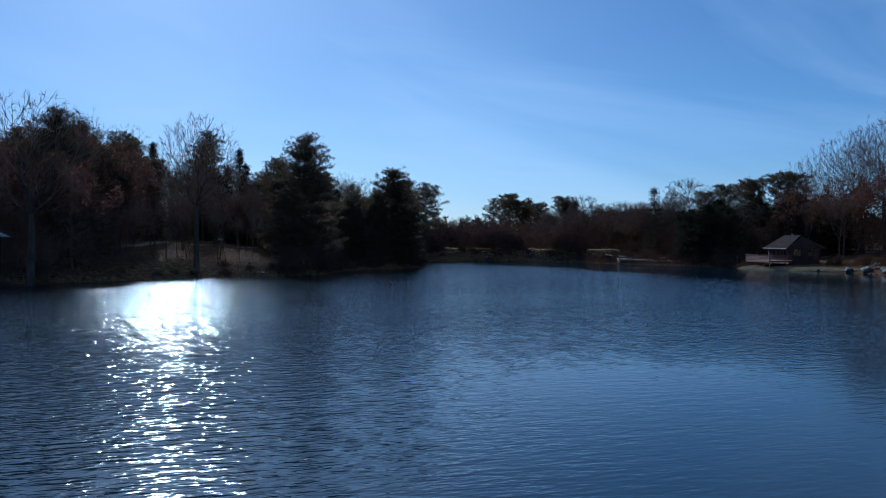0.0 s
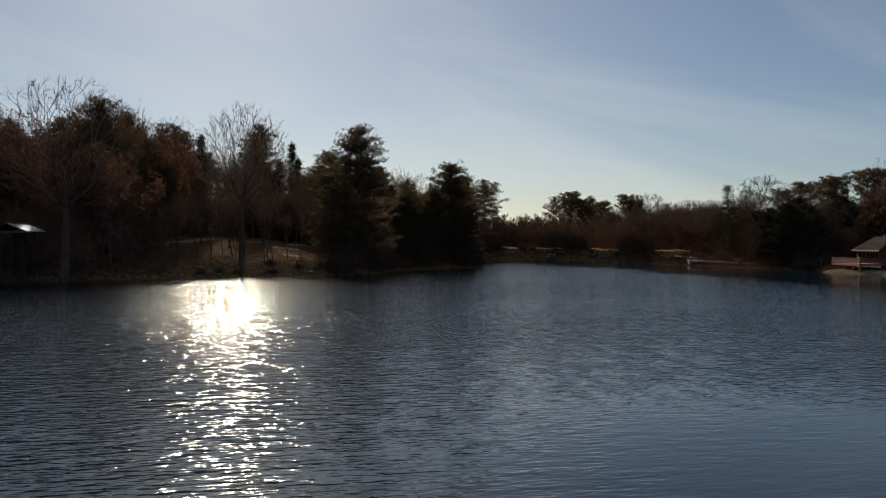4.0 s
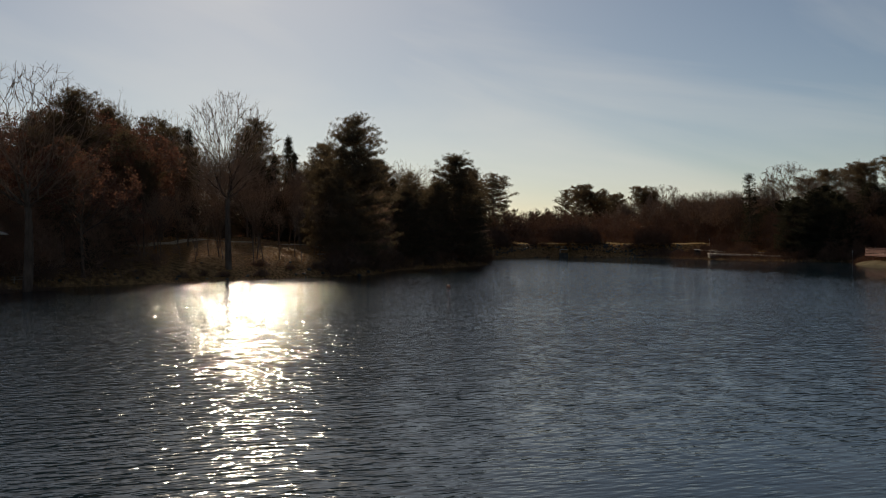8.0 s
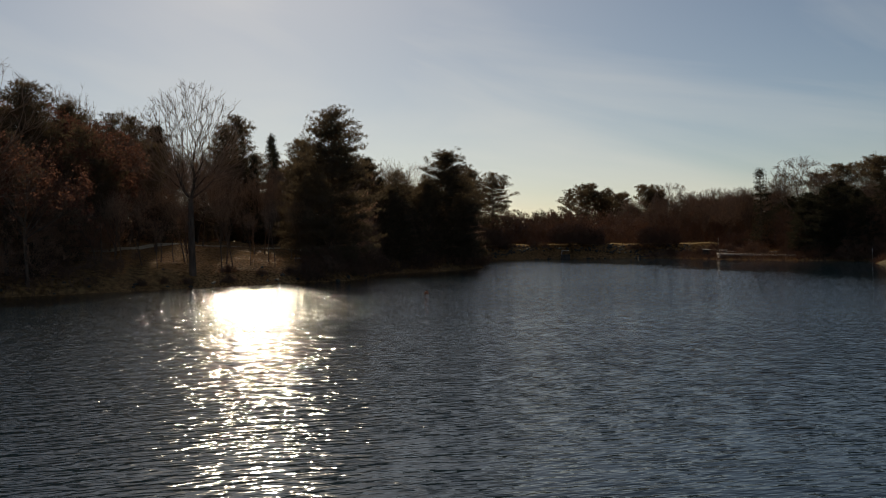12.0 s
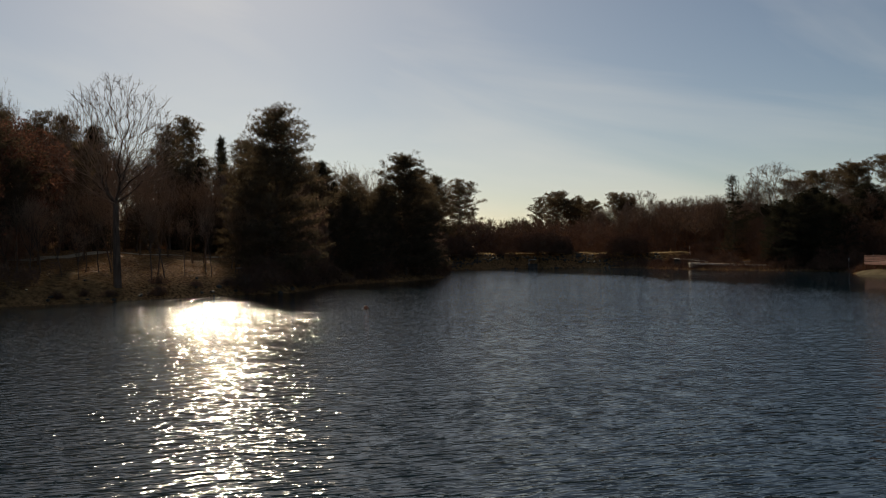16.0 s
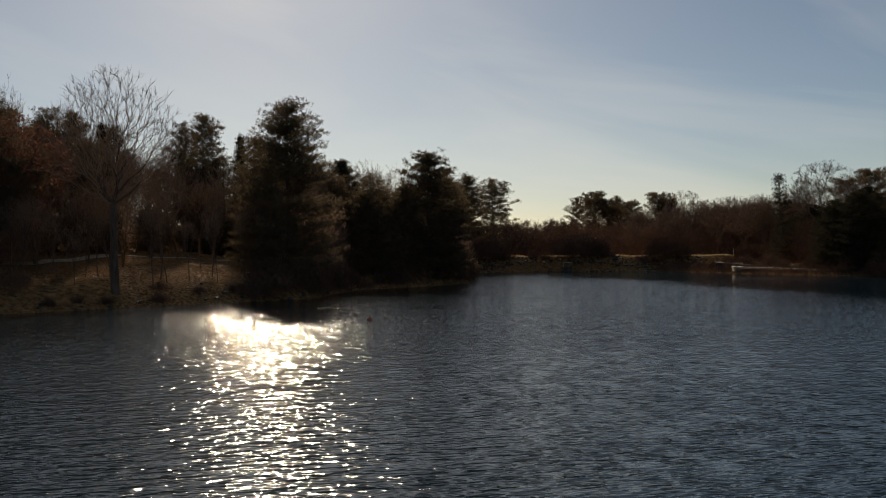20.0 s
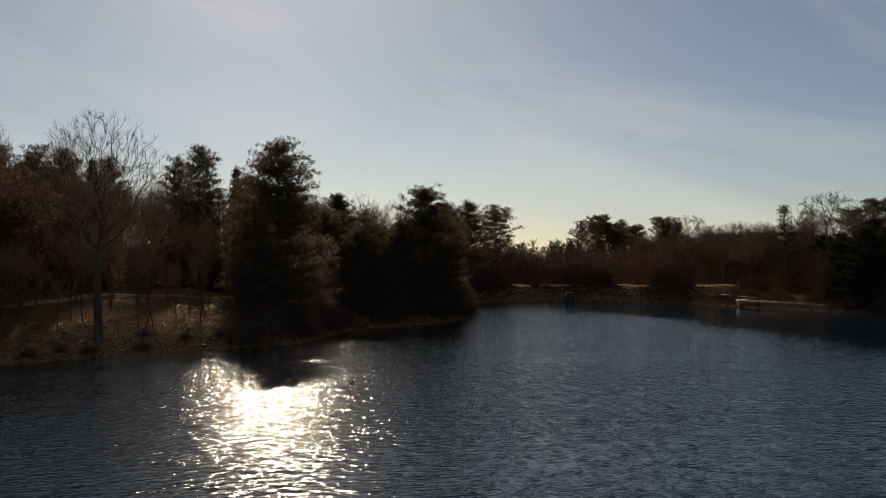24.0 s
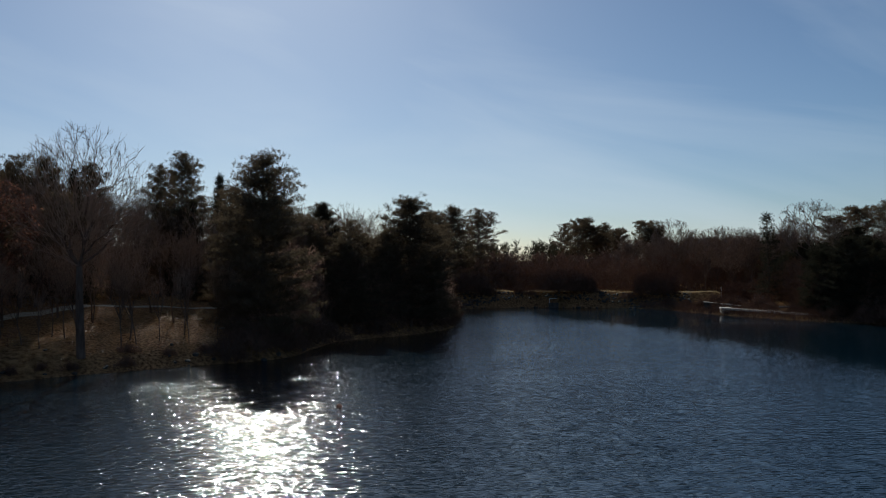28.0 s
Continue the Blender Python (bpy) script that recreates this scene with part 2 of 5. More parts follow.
# ---------------------------------------------------------------- mesh helpers
def mesh_np(name, verts, faces, mat, smooth=False):
    """A mesh from an array of places and one of triangles or quads."""
    me = bpy.data.meshes.new(name)
    verts, faces = np.asarray(verts, np.float32), np.asarray(faces, np.int32)
    k = faces.shape[1]
    me.vertices.add(len(verts))
    me.vertices.foreach_set("co", verts.ravel())
    me.loops.add(faces.size)
    me.loops.foreach_set("vertex_index", faces.ravel())
    me.polygons.add(len(faces))
    me.polygons.foreach_set("loop_start", np.arange(len(faces), dtype=np.int32) * k)
    me.polygons.foreach_set("use_smooth", np.full(len(faces), smooth))
    me.update(calc_edges=True)
    me.materials.append(mat)
    return me


def join_np(pieces):
    """Several (verts, faces) as one."""
    vs, fs, at = [], [], 0
    for v, f in pieces:
        vs.append(v)
        fs.append(f + at)
        at += len(v)
    return np.concatenate(vs), np.concatenate(fs)


def part(name, data, mat, parent, label=""):
    """Links a bmesh or a mesh as one part under a thing or a part."""
    if isinstance(data, bmesh.types.BMesh):
        me = bpy.data.meshes.new(name)
        data.to_mesh(me)
        data.free()
        me.materials.append(mat)
    else:
        me = data
    ob = new(name, me)
    ob.parent = parent
    return tagged(ob, label)


def box(bm, x0, x1, y0, y1, z0, z1, bevel=0.0):
    """A bevelled box in bm."""
    geo = bmesh.ops.create_cube(bm, size=1.0)["verts"]
    for v in geo:
        v.co = ((x0 + x1) / 2 + v.co.x * (x1 - x0), (y0 + y1) / 2 + v.co.y * (y1 - y0), (z0 + z1) / 2 + v.co.z * (z1 - z0))
    if bevel:
        edges = list({e for v in geo for e in v.link_edges})
        bmesh.ops.bevel(bm, geom=edges, offset=bevel, segments=1, affect="EDGES")
    return bm


def boxed(x0, x1, y0, y1, z0, z1, bevel=0.01):
    return box(bmesh.new(), x0, x1, y0, y1, z0, z1, bevel)


# ---------------------------------------------------------------- the pond's outline and the ground
SHORE_LEFT = [(-110, 40), (-92, 72), (-74, 93), (-60, 106), (-46, 118), (-38, 124), (-33, 128.5), (-25, 134.5), (-18, 139.5),
              (-12.5, 143), (-10.5, 152), (-10, 164), (-5, 172), (0, 175), (5, 183), (8.5, 193), (8, 206), (4, 222), (5, 244)]
SHORE_FAR = [(12, 257), (22, 257.5), (31, 255.5), (46, 251), (55, 243), (59, 230), (62, 221), (66, 211), (70, 203), (76, 194)]
SHORE_RIGHT = [(82, 186), (80, 178), (76, 171.5), (77.6, 164), (81.5, 155), (86.5, 146), (86, 130), (92, 112), (106, 90), (112, 50),
               (96, 0), (60, -52), (0, -74), (-60, -60), (-104, -10)]
SHORE = np.array(SHORE_LEFT + SHORE_FAR + SHORE_RIGHT, float)


def smooth_ring(ring, rounds=2):
    for _ in range(rounds):
        nxt = np.roll(ring, -1, 0)
        ring = np.stack([0.75 * ring + 0.25 * nxt, 0.25 * ring + 0.75 * nxt], 1).reshape(-1, 2)
    return ring


SHORE = smooth_ring(SHORE, 1)


def shore_distance(xy):
    """Metres from the water's edge, positive on land."""
    a, b = SHORE, np.roll(SHORE, -1, 0)
    out = np.full(len(xy), 1e9)
    inside = np.zeros(len(xy), bool)
    for p, q in zip(a, b):
        d = q - p
        t = np.clip(((xy - p) @ d) / (d @ d), 0, 1)
        out = np.minimum(out, np.hypot(*(xy - p - t[:, None] * d).T))
        cross = (p[1] > xy[:, 1]) != (q[1] > xy[:, 1])
        with np.errstate(divide="ignore", invalid="ignore"):
            inside ^= cross & (xy[:, 0] < (q[0] - p[0]) * (xy[:, 1] - p[1]) / (q[1] - p[1]) + p[0])
    return np.where(inside, -out, out)


DAM_A, DAM_B = np.array((2.0, 266.5)), np.array((74.0, 250.0))


DAM_SHIFT = 2.0


def ground_height(xy):
    xy = np.asarray(xy, float).reshape(-1, 2)
    d = shore_distance(xy)
    x, y = xy.T
    land = np.maximum(d, 0)
    left = 1 / (1 + np.exp((x - 4) / 3)) * (1 / (1 + np.exp((y - 222) / 8)))
    z = np.where(d > 0, 0.35 * (1 - np.exp(-land / 0.8)), -np.minimum(-d, 12) * 0.18 - 0.05)
    z += left * (3.0 * (1 - np.exp(-land / 4.5)) + 0.085 * np.clip(land - 12, 0, 26) + 0.02 * np.minimum(land, 200))
    right = 1 / (1 + np.exp(-(x - 92) / 6)) * (1 / (1 + np.exp((y - 260) / 12)))
    z += right * (0.10 * np.clip(land - 4, 0, 60))
    rest = np.clip(1 - left - right, 0, 1)
    z += rest * (1.0 * (1 - np.exp(-land / 6)))
    # the dam: a crest with a gentle far side
    ab = DAM_B - DAM_A
    along = ((xy - DAM_A) @ ab) / (ab @ ab)
    off = (xy - DAM_A) @ np.array((-ab[1], ab[0])) / np.hypot(*ab)
    crest = 4.1 - 0.7 * np.clip(along, 0, 1)
    face = np.where(off < 0, np.clip(1 + (off + DAM_SHIFT) / 5.6, 0, 1), np.clip(1.2 - off / 22.0, 0, 1)).clip(0, 1)
    ends = np.clip((along + 0.15) / 0.12, 0, 1) * np.clip((1.12 - along) / 0.16, 0, 1)
    z = np.where(d > 0, np.maximum(z, crest * face * ends), z)
    # slow swells and far hills
    far = np.clip((np.hypot(x - 20, y - 120) - 350) / 900, 0, 1)
    z += far * (8 + 7 * np.sin(x / 410 + 1.0) * np.cos(y / 530))
    z += np.where(d > 1.5, 0.18 * np.sin(x * 0.55 + 2 * np.sin(y * 0.21)) * np.cos(y * 0.43), 0)
    return z


def ground_z(x, y):
    return float(ground_height([(x, y)])[0])


def axis_steps(lo, hi, step, far, growth):
    mid = list(np.arange(lo, hi + step / 2, step))
    a, b, s = mid[0], mid[-1], step
    low, high = [], []
    while b < far or a > -far:
        s *= growth
        a, b = a - s, b + s
        low.append(a)
        high.append(b)
    return np.array(low[::-1] + mid + high)


gx, gy = axis_steps(-100, 150, 1.6, 3500, 1.28), axis_steps(80, 300, 1.6, 3500, 1.28)
grid = np.stack(np.meshgrid(gx, gy), -1).reshape(-1, 2)
gverts = np.c_[grid, ground_height(grid)]
cols = len(gx)
r0 = (np.arange(len(gy) - 1)[:, None] * cols + np.arange(cols - 1)[None]).ravel()
ground = tagged(new("ground", mesh_np("ground", gverts, np.stack([r0, r0 + 1, r0 + cols + 1, r0 + cols], 1), M_GROUND, True)),
                "brown leaf-littered ground and dry grass round the pond", "ground", kind="structure")

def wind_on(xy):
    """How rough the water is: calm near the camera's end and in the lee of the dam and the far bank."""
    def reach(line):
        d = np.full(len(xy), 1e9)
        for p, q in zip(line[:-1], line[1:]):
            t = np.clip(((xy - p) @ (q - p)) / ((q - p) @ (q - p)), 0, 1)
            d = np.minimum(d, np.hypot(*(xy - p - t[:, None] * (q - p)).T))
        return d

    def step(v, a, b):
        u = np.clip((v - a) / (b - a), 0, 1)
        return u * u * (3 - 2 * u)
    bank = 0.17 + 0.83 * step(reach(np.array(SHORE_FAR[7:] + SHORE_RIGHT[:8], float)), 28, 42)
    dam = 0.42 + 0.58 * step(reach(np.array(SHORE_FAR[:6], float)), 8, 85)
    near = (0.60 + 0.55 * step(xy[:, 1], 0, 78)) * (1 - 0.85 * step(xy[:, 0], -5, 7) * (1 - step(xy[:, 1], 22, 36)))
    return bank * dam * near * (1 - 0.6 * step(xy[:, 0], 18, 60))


wx, wy = np.arange(-300, 301, 5.0), np.arange(-260, 401, 5.0)
wgrid = np.stack(np.meshgrid(wx, wy), -1).reshape(-1, 2)
w0 = (np.arange(len(wy) - 1)[:, None] * len(wx) + np.arange(len(wx) - 1)[None]).ravel()
w_mesh = mesh_np("water", np.c_[wgrid, np.zeros(len(wgrid))], np.stack([w0, w0 + 1, w0 + len(wx) + 1, w0 + len(wx)], 1), M_WATER)
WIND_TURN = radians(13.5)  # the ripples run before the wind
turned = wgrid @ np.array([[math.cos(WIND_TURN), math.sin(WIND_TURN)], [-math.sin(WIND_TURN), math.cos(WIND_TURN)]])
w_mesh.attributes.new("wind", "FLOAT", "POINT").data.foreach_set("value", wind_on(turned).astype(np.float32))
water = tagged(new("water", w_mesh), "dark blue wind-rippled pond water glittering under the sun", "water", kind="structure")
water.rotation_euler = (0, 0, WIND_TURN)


# ---------------------------------------------------------------- trees
def unit(v):
    return v / max(1e-9, np.linalg.norm(v))


def tube(points, radii, sides=5):
    """A tapered tube along points, as quads."""
    points, radii = np.asarray(points, float), np.asarray(radii, float)
    way = np.gradient(points, axis=0)
    way /= np.linalg.norm(way, axis=1, keepdims=True) + 1e-9
    ref = np.where(np.abs(way[:, 2:3]) > 0.9, [[1.0, 0, 0]], [[0, 0, 1.0]])
    u = np.cross(way, ref)
    u /= np.linalg.norm(u, axis=1, keepdims=True) + 1e-9
    w = np.cross(way, u)
    a = np.arange(sides) * 2 * np.pi / sides
    rings = points[:, None] + radii[:, None, None] * (np.cos(a)[None, :, None] * u[:, None] + np.sin(a)[None, :, None] * w[:, None])
    k, i = np.meshgrid(np.arange(len(points) - 1), np.arange(sides), indexing="ij")
    j = (i + 1) % sides
    f = np.stack([k * sides + i, k * sides + j, (k + 1) * sides + j, (k + 1) * sides + i], -1).reshape(-1, 4)
    return rings.reshape(-1, 3), f


def needles(rng, centres, ways, size, blades, width=0.16):
    """Tufts: from every centre some thin blades spread about the way."""
    n = len(centres)
    c = np.repeat(centres, blades, 0)
    w = np.repeat(ways, blades, 0) + rng.normal(0, 0.75, (n * blades, 3))
    w /= np.linalg.norm(w, axis=1, keepdims=True) + 1e-9
    s = size * rng.uniform(0.6, 1.25, (n * blades, 1))
    side = np.cross(w, rng.normal(0, 1, (n * blades, 3)))
    side /= np.linalg.norm(side, axis=1, keepdims=True) + 1e-9
    c = c + rng.normal(0, size * 0.25, c.shape)
    tips = c + w * s
    v = np.stack([c - side * s * width, c + side * s * width, tips], 1).reshape(-1, 3)
    return v, np.arange(len(v)).reshape(-1, 3)


def leaves(rng, centres, size):
    n = len(centres)
    u = rng.normal(0, 1, (n, 3))
    u /= np.linalg.norm(u, axis=1, keepdims=True)
    w = np.cross(u, rng.normal(0, 1, (n, 3)))
    w /= np.linalg.norm(w, axis=1, keepdims=True) + 1e-9
    s = size * rng.uniform(0.6, 1.3, (n, 1))
    v = np.stack([centres - u * s, centres + w * s * 0.6, centres + u * s, centres - w * s * 0.6], 1).reshape(-1, 3)
    return v, np.arange(len(v)).reshape(-1, 4)


def conifer(seed, form, density=1.0):
    """Trunk, limbs and crown of a conifer 1 unit = 1 m, 25 m tall. form: 'pine', 'open', 'flat' or 'spruce'."""
    rng = np.random.default_rng(seed)
    H = 25.0
    lean = rng.normal(0, 0.25, 2)
    zs = np.linspace(0, H, 9)
    spine = np.c_[lean[0] * np.sin(zs / H * 3), lean[1] * np.sin(zs / H * 2.4 + 1), zs]
    trunk = tube(spine, 0.36 * (1 - zs / H) ** 0.8 + 0.03, 7)
    limbs, cs, ws = [], [], []
    first, rmax = {"pine": (1.2, 7.4), "open": (6.0, 5.0), "flat": (11.5, 6.2), "spruce": (1.5, 4.8), "larch": (3.0, 4.6)}[form]
    z = first
    while z < H - 0.4:
        h = (z - first) / (H - first)
        if form == "larch":
            reach = rmax * (1 - h) ** 0.7 + 0.3
        elif form == "pine":
            reach = rmax * (1 - np.exp(-(H - z) / 5.2)) + 0.2
        elif form == "open":
            reach = rmax * (0.55 + 0.6 * np.sin(h * np.pi * 0.85)) * (1 - h ** 3) ** 0.7 + 0.4
        elif form == "flat":
            reach = rmax * (0.45 + 0.75 * h) * (1 - h ** 5) ** 0.6
        else:
            reach = rmax * (1 - h) ** 0.85 + 0.25
        count = rng.integers(7, 10) if form == "pine" else rng.integers(4, 7) if form != "spruce" else rng.integers(6, 9)
        turn = rng.uniform(0, 6.28)
        for k in range(count):
            if rng.random() < (0.4 if form == "larch" else 0.14 if form in ("open", "flat") else 0.25 if form == "spruce" else 0.12):
                continue
            az = turn + k * 6.283 / count + rng.normal(0, 0.3)
            zl = min(H - 0.3, z + rng.normal(0, 0.5 if form in ("pine", "spruce") else 0.15))
            r = reach * (rng.uniform(0.62, 1.12) if form == "pine" else rng.uniform(0.55, 1.18))
            rise = {"pine": 0.02 + 0.5 * h ** 3, "open": 0.02 + 0.5 * h ** 2, "flat": 0.25 + 0.1 * h, "spruce": -0.28 + 0.45 * h, "larch": -0.05 + 0.3 * h}[form]
            rise += rng.normal(0, 0.10)
            base = np.array([np.interp(zl, zs, spine[:, 0]), np.interp(zl, zs, spine[:, 1]), zl])
            out = np.array([np.cos(az), np.sin(az), 0])
            side = np.array([-out[1], out[0], 0])
            t = np.linspace(0, 1, 4)[:, None]
            arc = base + out * r * t + np.array([0, 0, 1.0]) * (rise * r * t + (0.13 if form != "spruce" else 0.10) * r * t ** 2)
            limbs.append(tube(arc, np.array([1, 0.7, 0.4, 0.12]) * (0.03 + 0.012 * r), 4))
            # boughs: clumps of tufts off the limb, with gaps between them
            boughs = int(max(2, r * 1.55))
            s = np.clip(np.linspace(0.28 if form != "flat" else 0.4, 1.0, boughs) + rng.normal(0, 0.06, boughs), 0.2, 1.05)
            hub = np.stack([np.interp(s, t[:, 0], arc[:, q]) for q in range(3)], 1)
            off = rng.uniform(-1, 1, boughs) * 0.34 * r * (1.15 - s)
            hub = hub + side * off[:, None] + np.array([0, 0, 1.0]) * rng.normal(0.08 if form != "spruce" else -0.12, 0.14, boughs)[:, None]
            per = max(3, int(7.5 * density))
            p = np.repeat(hub, per, 0) + rng.normal(0, 1, (boughs * per, 3)) * (0.42, 0.42, 0.17)
            cs.append(p)
            ws.append(out * 0.6 + side * np.sign(np.repeat(off, per))[:, None] * 0.4 + np.array([0, 0, 0.7 if form == "pine" else 0.5 if form != "spruce" else -0.1]))
        z += (0.8 if form == "pine" else 0.7 if form == "spruce" else 0.95) * rng.uniform(0.75, 1.25) * (1 - 0.4 * h)
    top = spine[-1] + np.c_[rng.normal(0, 0.25, 14), rng.normal(0, 0.25, 14), rng.uniform(-1.2, 0.35, 14)]
    cs.append(top)
    ws.append(np.tile([0, 0, 1.0], (14, 1)))
    centres = np.concatenate(cs)
    crown = needles(rng, centres, np.concatenate(ws), 0.46, 7, 0.085)
    return trunk, join_np(limbs), crown


def broadleaf(seed, form, leaf=0, twiggy=3, thin=0.026):
    """Trunk, limbs and twigs of a bare broadleaf tree 20 m tall, and its leaves if it holds some. form: 'wide' or 'slim'."""
    rng = np.random.default_rng(seed)
    H = 20.0
    limbs, twigs, tips = [], [], []
    levels = 5
    up = np.array([0, 0, 1.0])

    wide = form == "wide"

    def grow(base, way, length, radius, level):
        steps = 4 if level < 3 else 3 if level == 3 else 2
        pts, d = [base], way
        for _ in range(steps):
            d = unit(d + rng.normal(0, 0.06 + 0.02 * level, 3) + up * (((0.0, 0.0, 0.05, 0.08)[level] if wide else 0.07) if 0 < level < 4 else 0.04))
            pts.append(pts[-1] + d * length / steps)
        rad = np.linspace(radius, radius * (0.6 if level < levels else 0.35), steps + 1)
        (trunks if level == 0 else limbs if level <= 2 else twigs).append(tube(pts, rad, 7 if level == 0 else 5 if level < 2 else 3))
        if level >= levels:
            tips.extend(pts[1:])
            return
        kids = ((8, 5, 4, 4, twiggy) if wide else (6, 4, 4, 3, 3))[level]
        first = rng.uniform(0, 6.28)
        for k in range(kids):
            s = 1.0 if k == 0 else rng.uniform(0.45, 1.0) if level else rng.uniform(0.7, 1.0)
            at = np.array([np.interp(s * steps, range(steps + 1), [q[c] for q in pts]) for c in range(3)])
            ref = unit(np.cross(d, (0.3, 0.9, 0.2)))
            a = first + k * 6.283 / kids + rng.normal(0, 0.3)
            axis = ref * math.cos(a) + np.cross(d, ref) * math.sin(a)
            spread = ((0.66, 0.56, 0.62, 0.7, 0.8) if wide else (0.38, 0.45, 0.5, 0.6, 0.7))[level] * rng.uniform(0.7, 1.25) * ((0.85 if wide and level < 2 else 0.4) if k == 0 else 1.0)
            nw = unit(d * math.cos(spread) + axis * math.sin(spread))
            ratio = ((0.74, 0.68, 0.64, 0.62, 0.6) if wide else (1.0, 0.62, 0.62, 0.62, 0.6))[level]
            grow(at, nw, length * ratio * rng.uniform(0.8, 1.1), max(thin, radius * (0.46 if k else 0.6) * rng.uniform(0.85, 1.1)), level + 1)

    trunks = []
    grow(np.zeros(3), unit(np.array([rng.normal(0, 0.06), rng.normal(0, 0.06), 1.0])), 11.0 if form == "wide" else 7.0,
         0.38 if form == "wide" else 0.20, 0)
    t, b, w = trunks[0], join_np(limbs), join_np(twigs)
    k = H / np.percentile(w[0][:, 2], 97 if wide else 99.9)
    mid, radii = np.array((0, 0, 0.66 * H)), np.array((0.29, 0.29, 0.32)) * H * ((1.25 if leaf else 1.0) if wide else 1.2)

    def rounded(v):
        """Draws stray shoots in to the outline of a round crown."""
        v = v * k
        d = (v - mid) / radii
        far = np.linalg.norm(d, axis=1, keepdims=True) + 1e-9
        near = np.where(far > 0.8, 0.8 + 0.45 * np.tanh((far - 0.8) / 0.45), far)
        weight = np.clip((v[:, 2:3] / H - 0.35) / 0.15, 0, 1)
        return v + (d / far * (near - far)) * radii * weight

    out = [(rounded(t[0]), t[1]), (rounded(b[0]), b[1]), (rounded(w[0]), w[1])]
    if leaf:
        c = rounded(np.array(tips))
        c = c[rng.integers(0, len(c), leaf)] + rng.normal(0, 0.25, (leaf, 3))
        out.append(leaves(rng, c, 0.17))
    return out


def spreading(seed, count=620, fork=0.40, wide=0.27):
    """Trunk, limbs and twigs of a spreading bare tree 20 m tall: shoots that each join the nearest limb on the way down to the fork."""
    rng = np.random.default_rng(seed)
    H = 20.0
    mid, radii = np.array((0, 0, 0.665 * H)), np.array((wide, wide, 0.33)) * H
    u = rng.normal(0, 1, (count * 2, 3))
    u /= np.linalg.norm(u, axis=1, keepdims=True)
    ends = u * (rng.random((count * 2, 1)) ** 0.38)
    lumps = 1 + 0.16 * np.sin(3 * np.arctan2(u[:, 1], u[:, 0]) + seed) * np.cos(4 * u[:, 2] + seed)
    ends = mid + ends * lumps[:, None] * radii
    ends = ends[(ends[:, 2] > 0.5 * H) | (rng.random(len(ends)) < 0.25)]
    ends = ends[ends[:, 2] > fork * H + 0.6][:count]
    zs = np.linspace(0, fork * H, 7)
    bow = np.sin(zs / zs[-1] * 2.2) * 0.35
    stem = np.c_[bow * 0.6, -bow * 0.4, zs]
    ends = ends[np.argsort(np.linalg.norm(ends - stem[-1], axis=1))]
    places, parent, path = [stem[-1]], [-1], [0.0]
    for p in ends:
        q = np.array(places)
        d = np.linalg.norm(q - p, axis=1)
        cost = d + 0.75 * np.array(path) + np.where(q[:, 2] > p[2] + 0.5, 2.0, 0.0)
        k = int(np.argmin(cost))
        # a joint half-way keeps the limbs bent
        joint = places[k] * 0.45 + p * 0.55 + rng.normal(0, 0.035, 3) * d[k] - np.array((0, 0, 0.05 * d[k]))
        places.append(joint)
        parent.append(k)
        path.append(path[k] + np.linalg.norm(joint - places[k]))
        places.append(p)
        parent.append(len(places) - 2)
        path.append(path[-1] + np.linalg.norm(p - joint))
    load = np.zeros(len(places))
    tips = np.ones(len(places), bool)
    for k in range(len(places) - 1, 0, -1):
        load[k] = max(load[k], 0.016 ** 2.2)
        load[parent[k]] += load[k]
        tips[parent[k]] = False
    rad = load ** (1 / 2.2)
    limbs, twigs = [], []
    for k in range(1, len(places)):
        a = parent[k]
        (limbs if rad[k] > 0.055 else twigs).append(tube([places[a], places[k]], [min(rad[a], rad[k] * 1.25), rad[k]], 5 if rad[k] > 0.055 else 3))
    for k in np.nonzero(tips)[0]:
        way = unit(places[k] - places[parent[k]]) + (0, 0, 0.15)
        for _ in range(4):
            d = unit(way + rng.normal(0, 0.45, 3))
            n = places[k] + d * rng.uniform(0.3, 0.65)
            twigs.append(tube([places[k], n, n + unit(d + rng.normal(0, 0.4, 3)) * rng.uniform(0.25, 0.5)], [0.016, 0.012, 0.007], 3))
    trunk = tube(stem, np.linspace(max(0.40, rad[0] * 1.4), rad[0] * 1.05, 7), 9)
    return [trunk, join_np(limbs), join_np(twigs)]


def spreading_thing(name, seed, label, category, **shape):
    trunk, limbs, twigs = spreading(seed, **shape)
    ob = tagged(new(name), label, category)
    part("trunk", mesh_np("trunk", *trunk, M_BARK, True), None, ob)
    tagged(part("branchwork", mesh_np("branchwork", *limbs, M_BARK, True), None, ob), kind="stuff")
    tagged(part("twig_crown", mesh_np("twig_crown", *twigs, M_TWIG), None, ob), kind="stuff")
    return ob


def conifer_thing(name, seed, form, needle_mat, label, category, density=1.0):
    trunk, limbs, crown = conifer(seed, form, density)
    ob = tagged(new(name), label, category)
    part("trunk", mesh_np("trunk", *trunk, M_BARK, True), None, ob)
    tagged(part("branchwork", mesh_np("branchwork", *limbs, M_BARK, True), None, ob), kind="stuff")
    part("crown", mesh_np("crown", *crown, needle_mat), None, ob)
    return ob


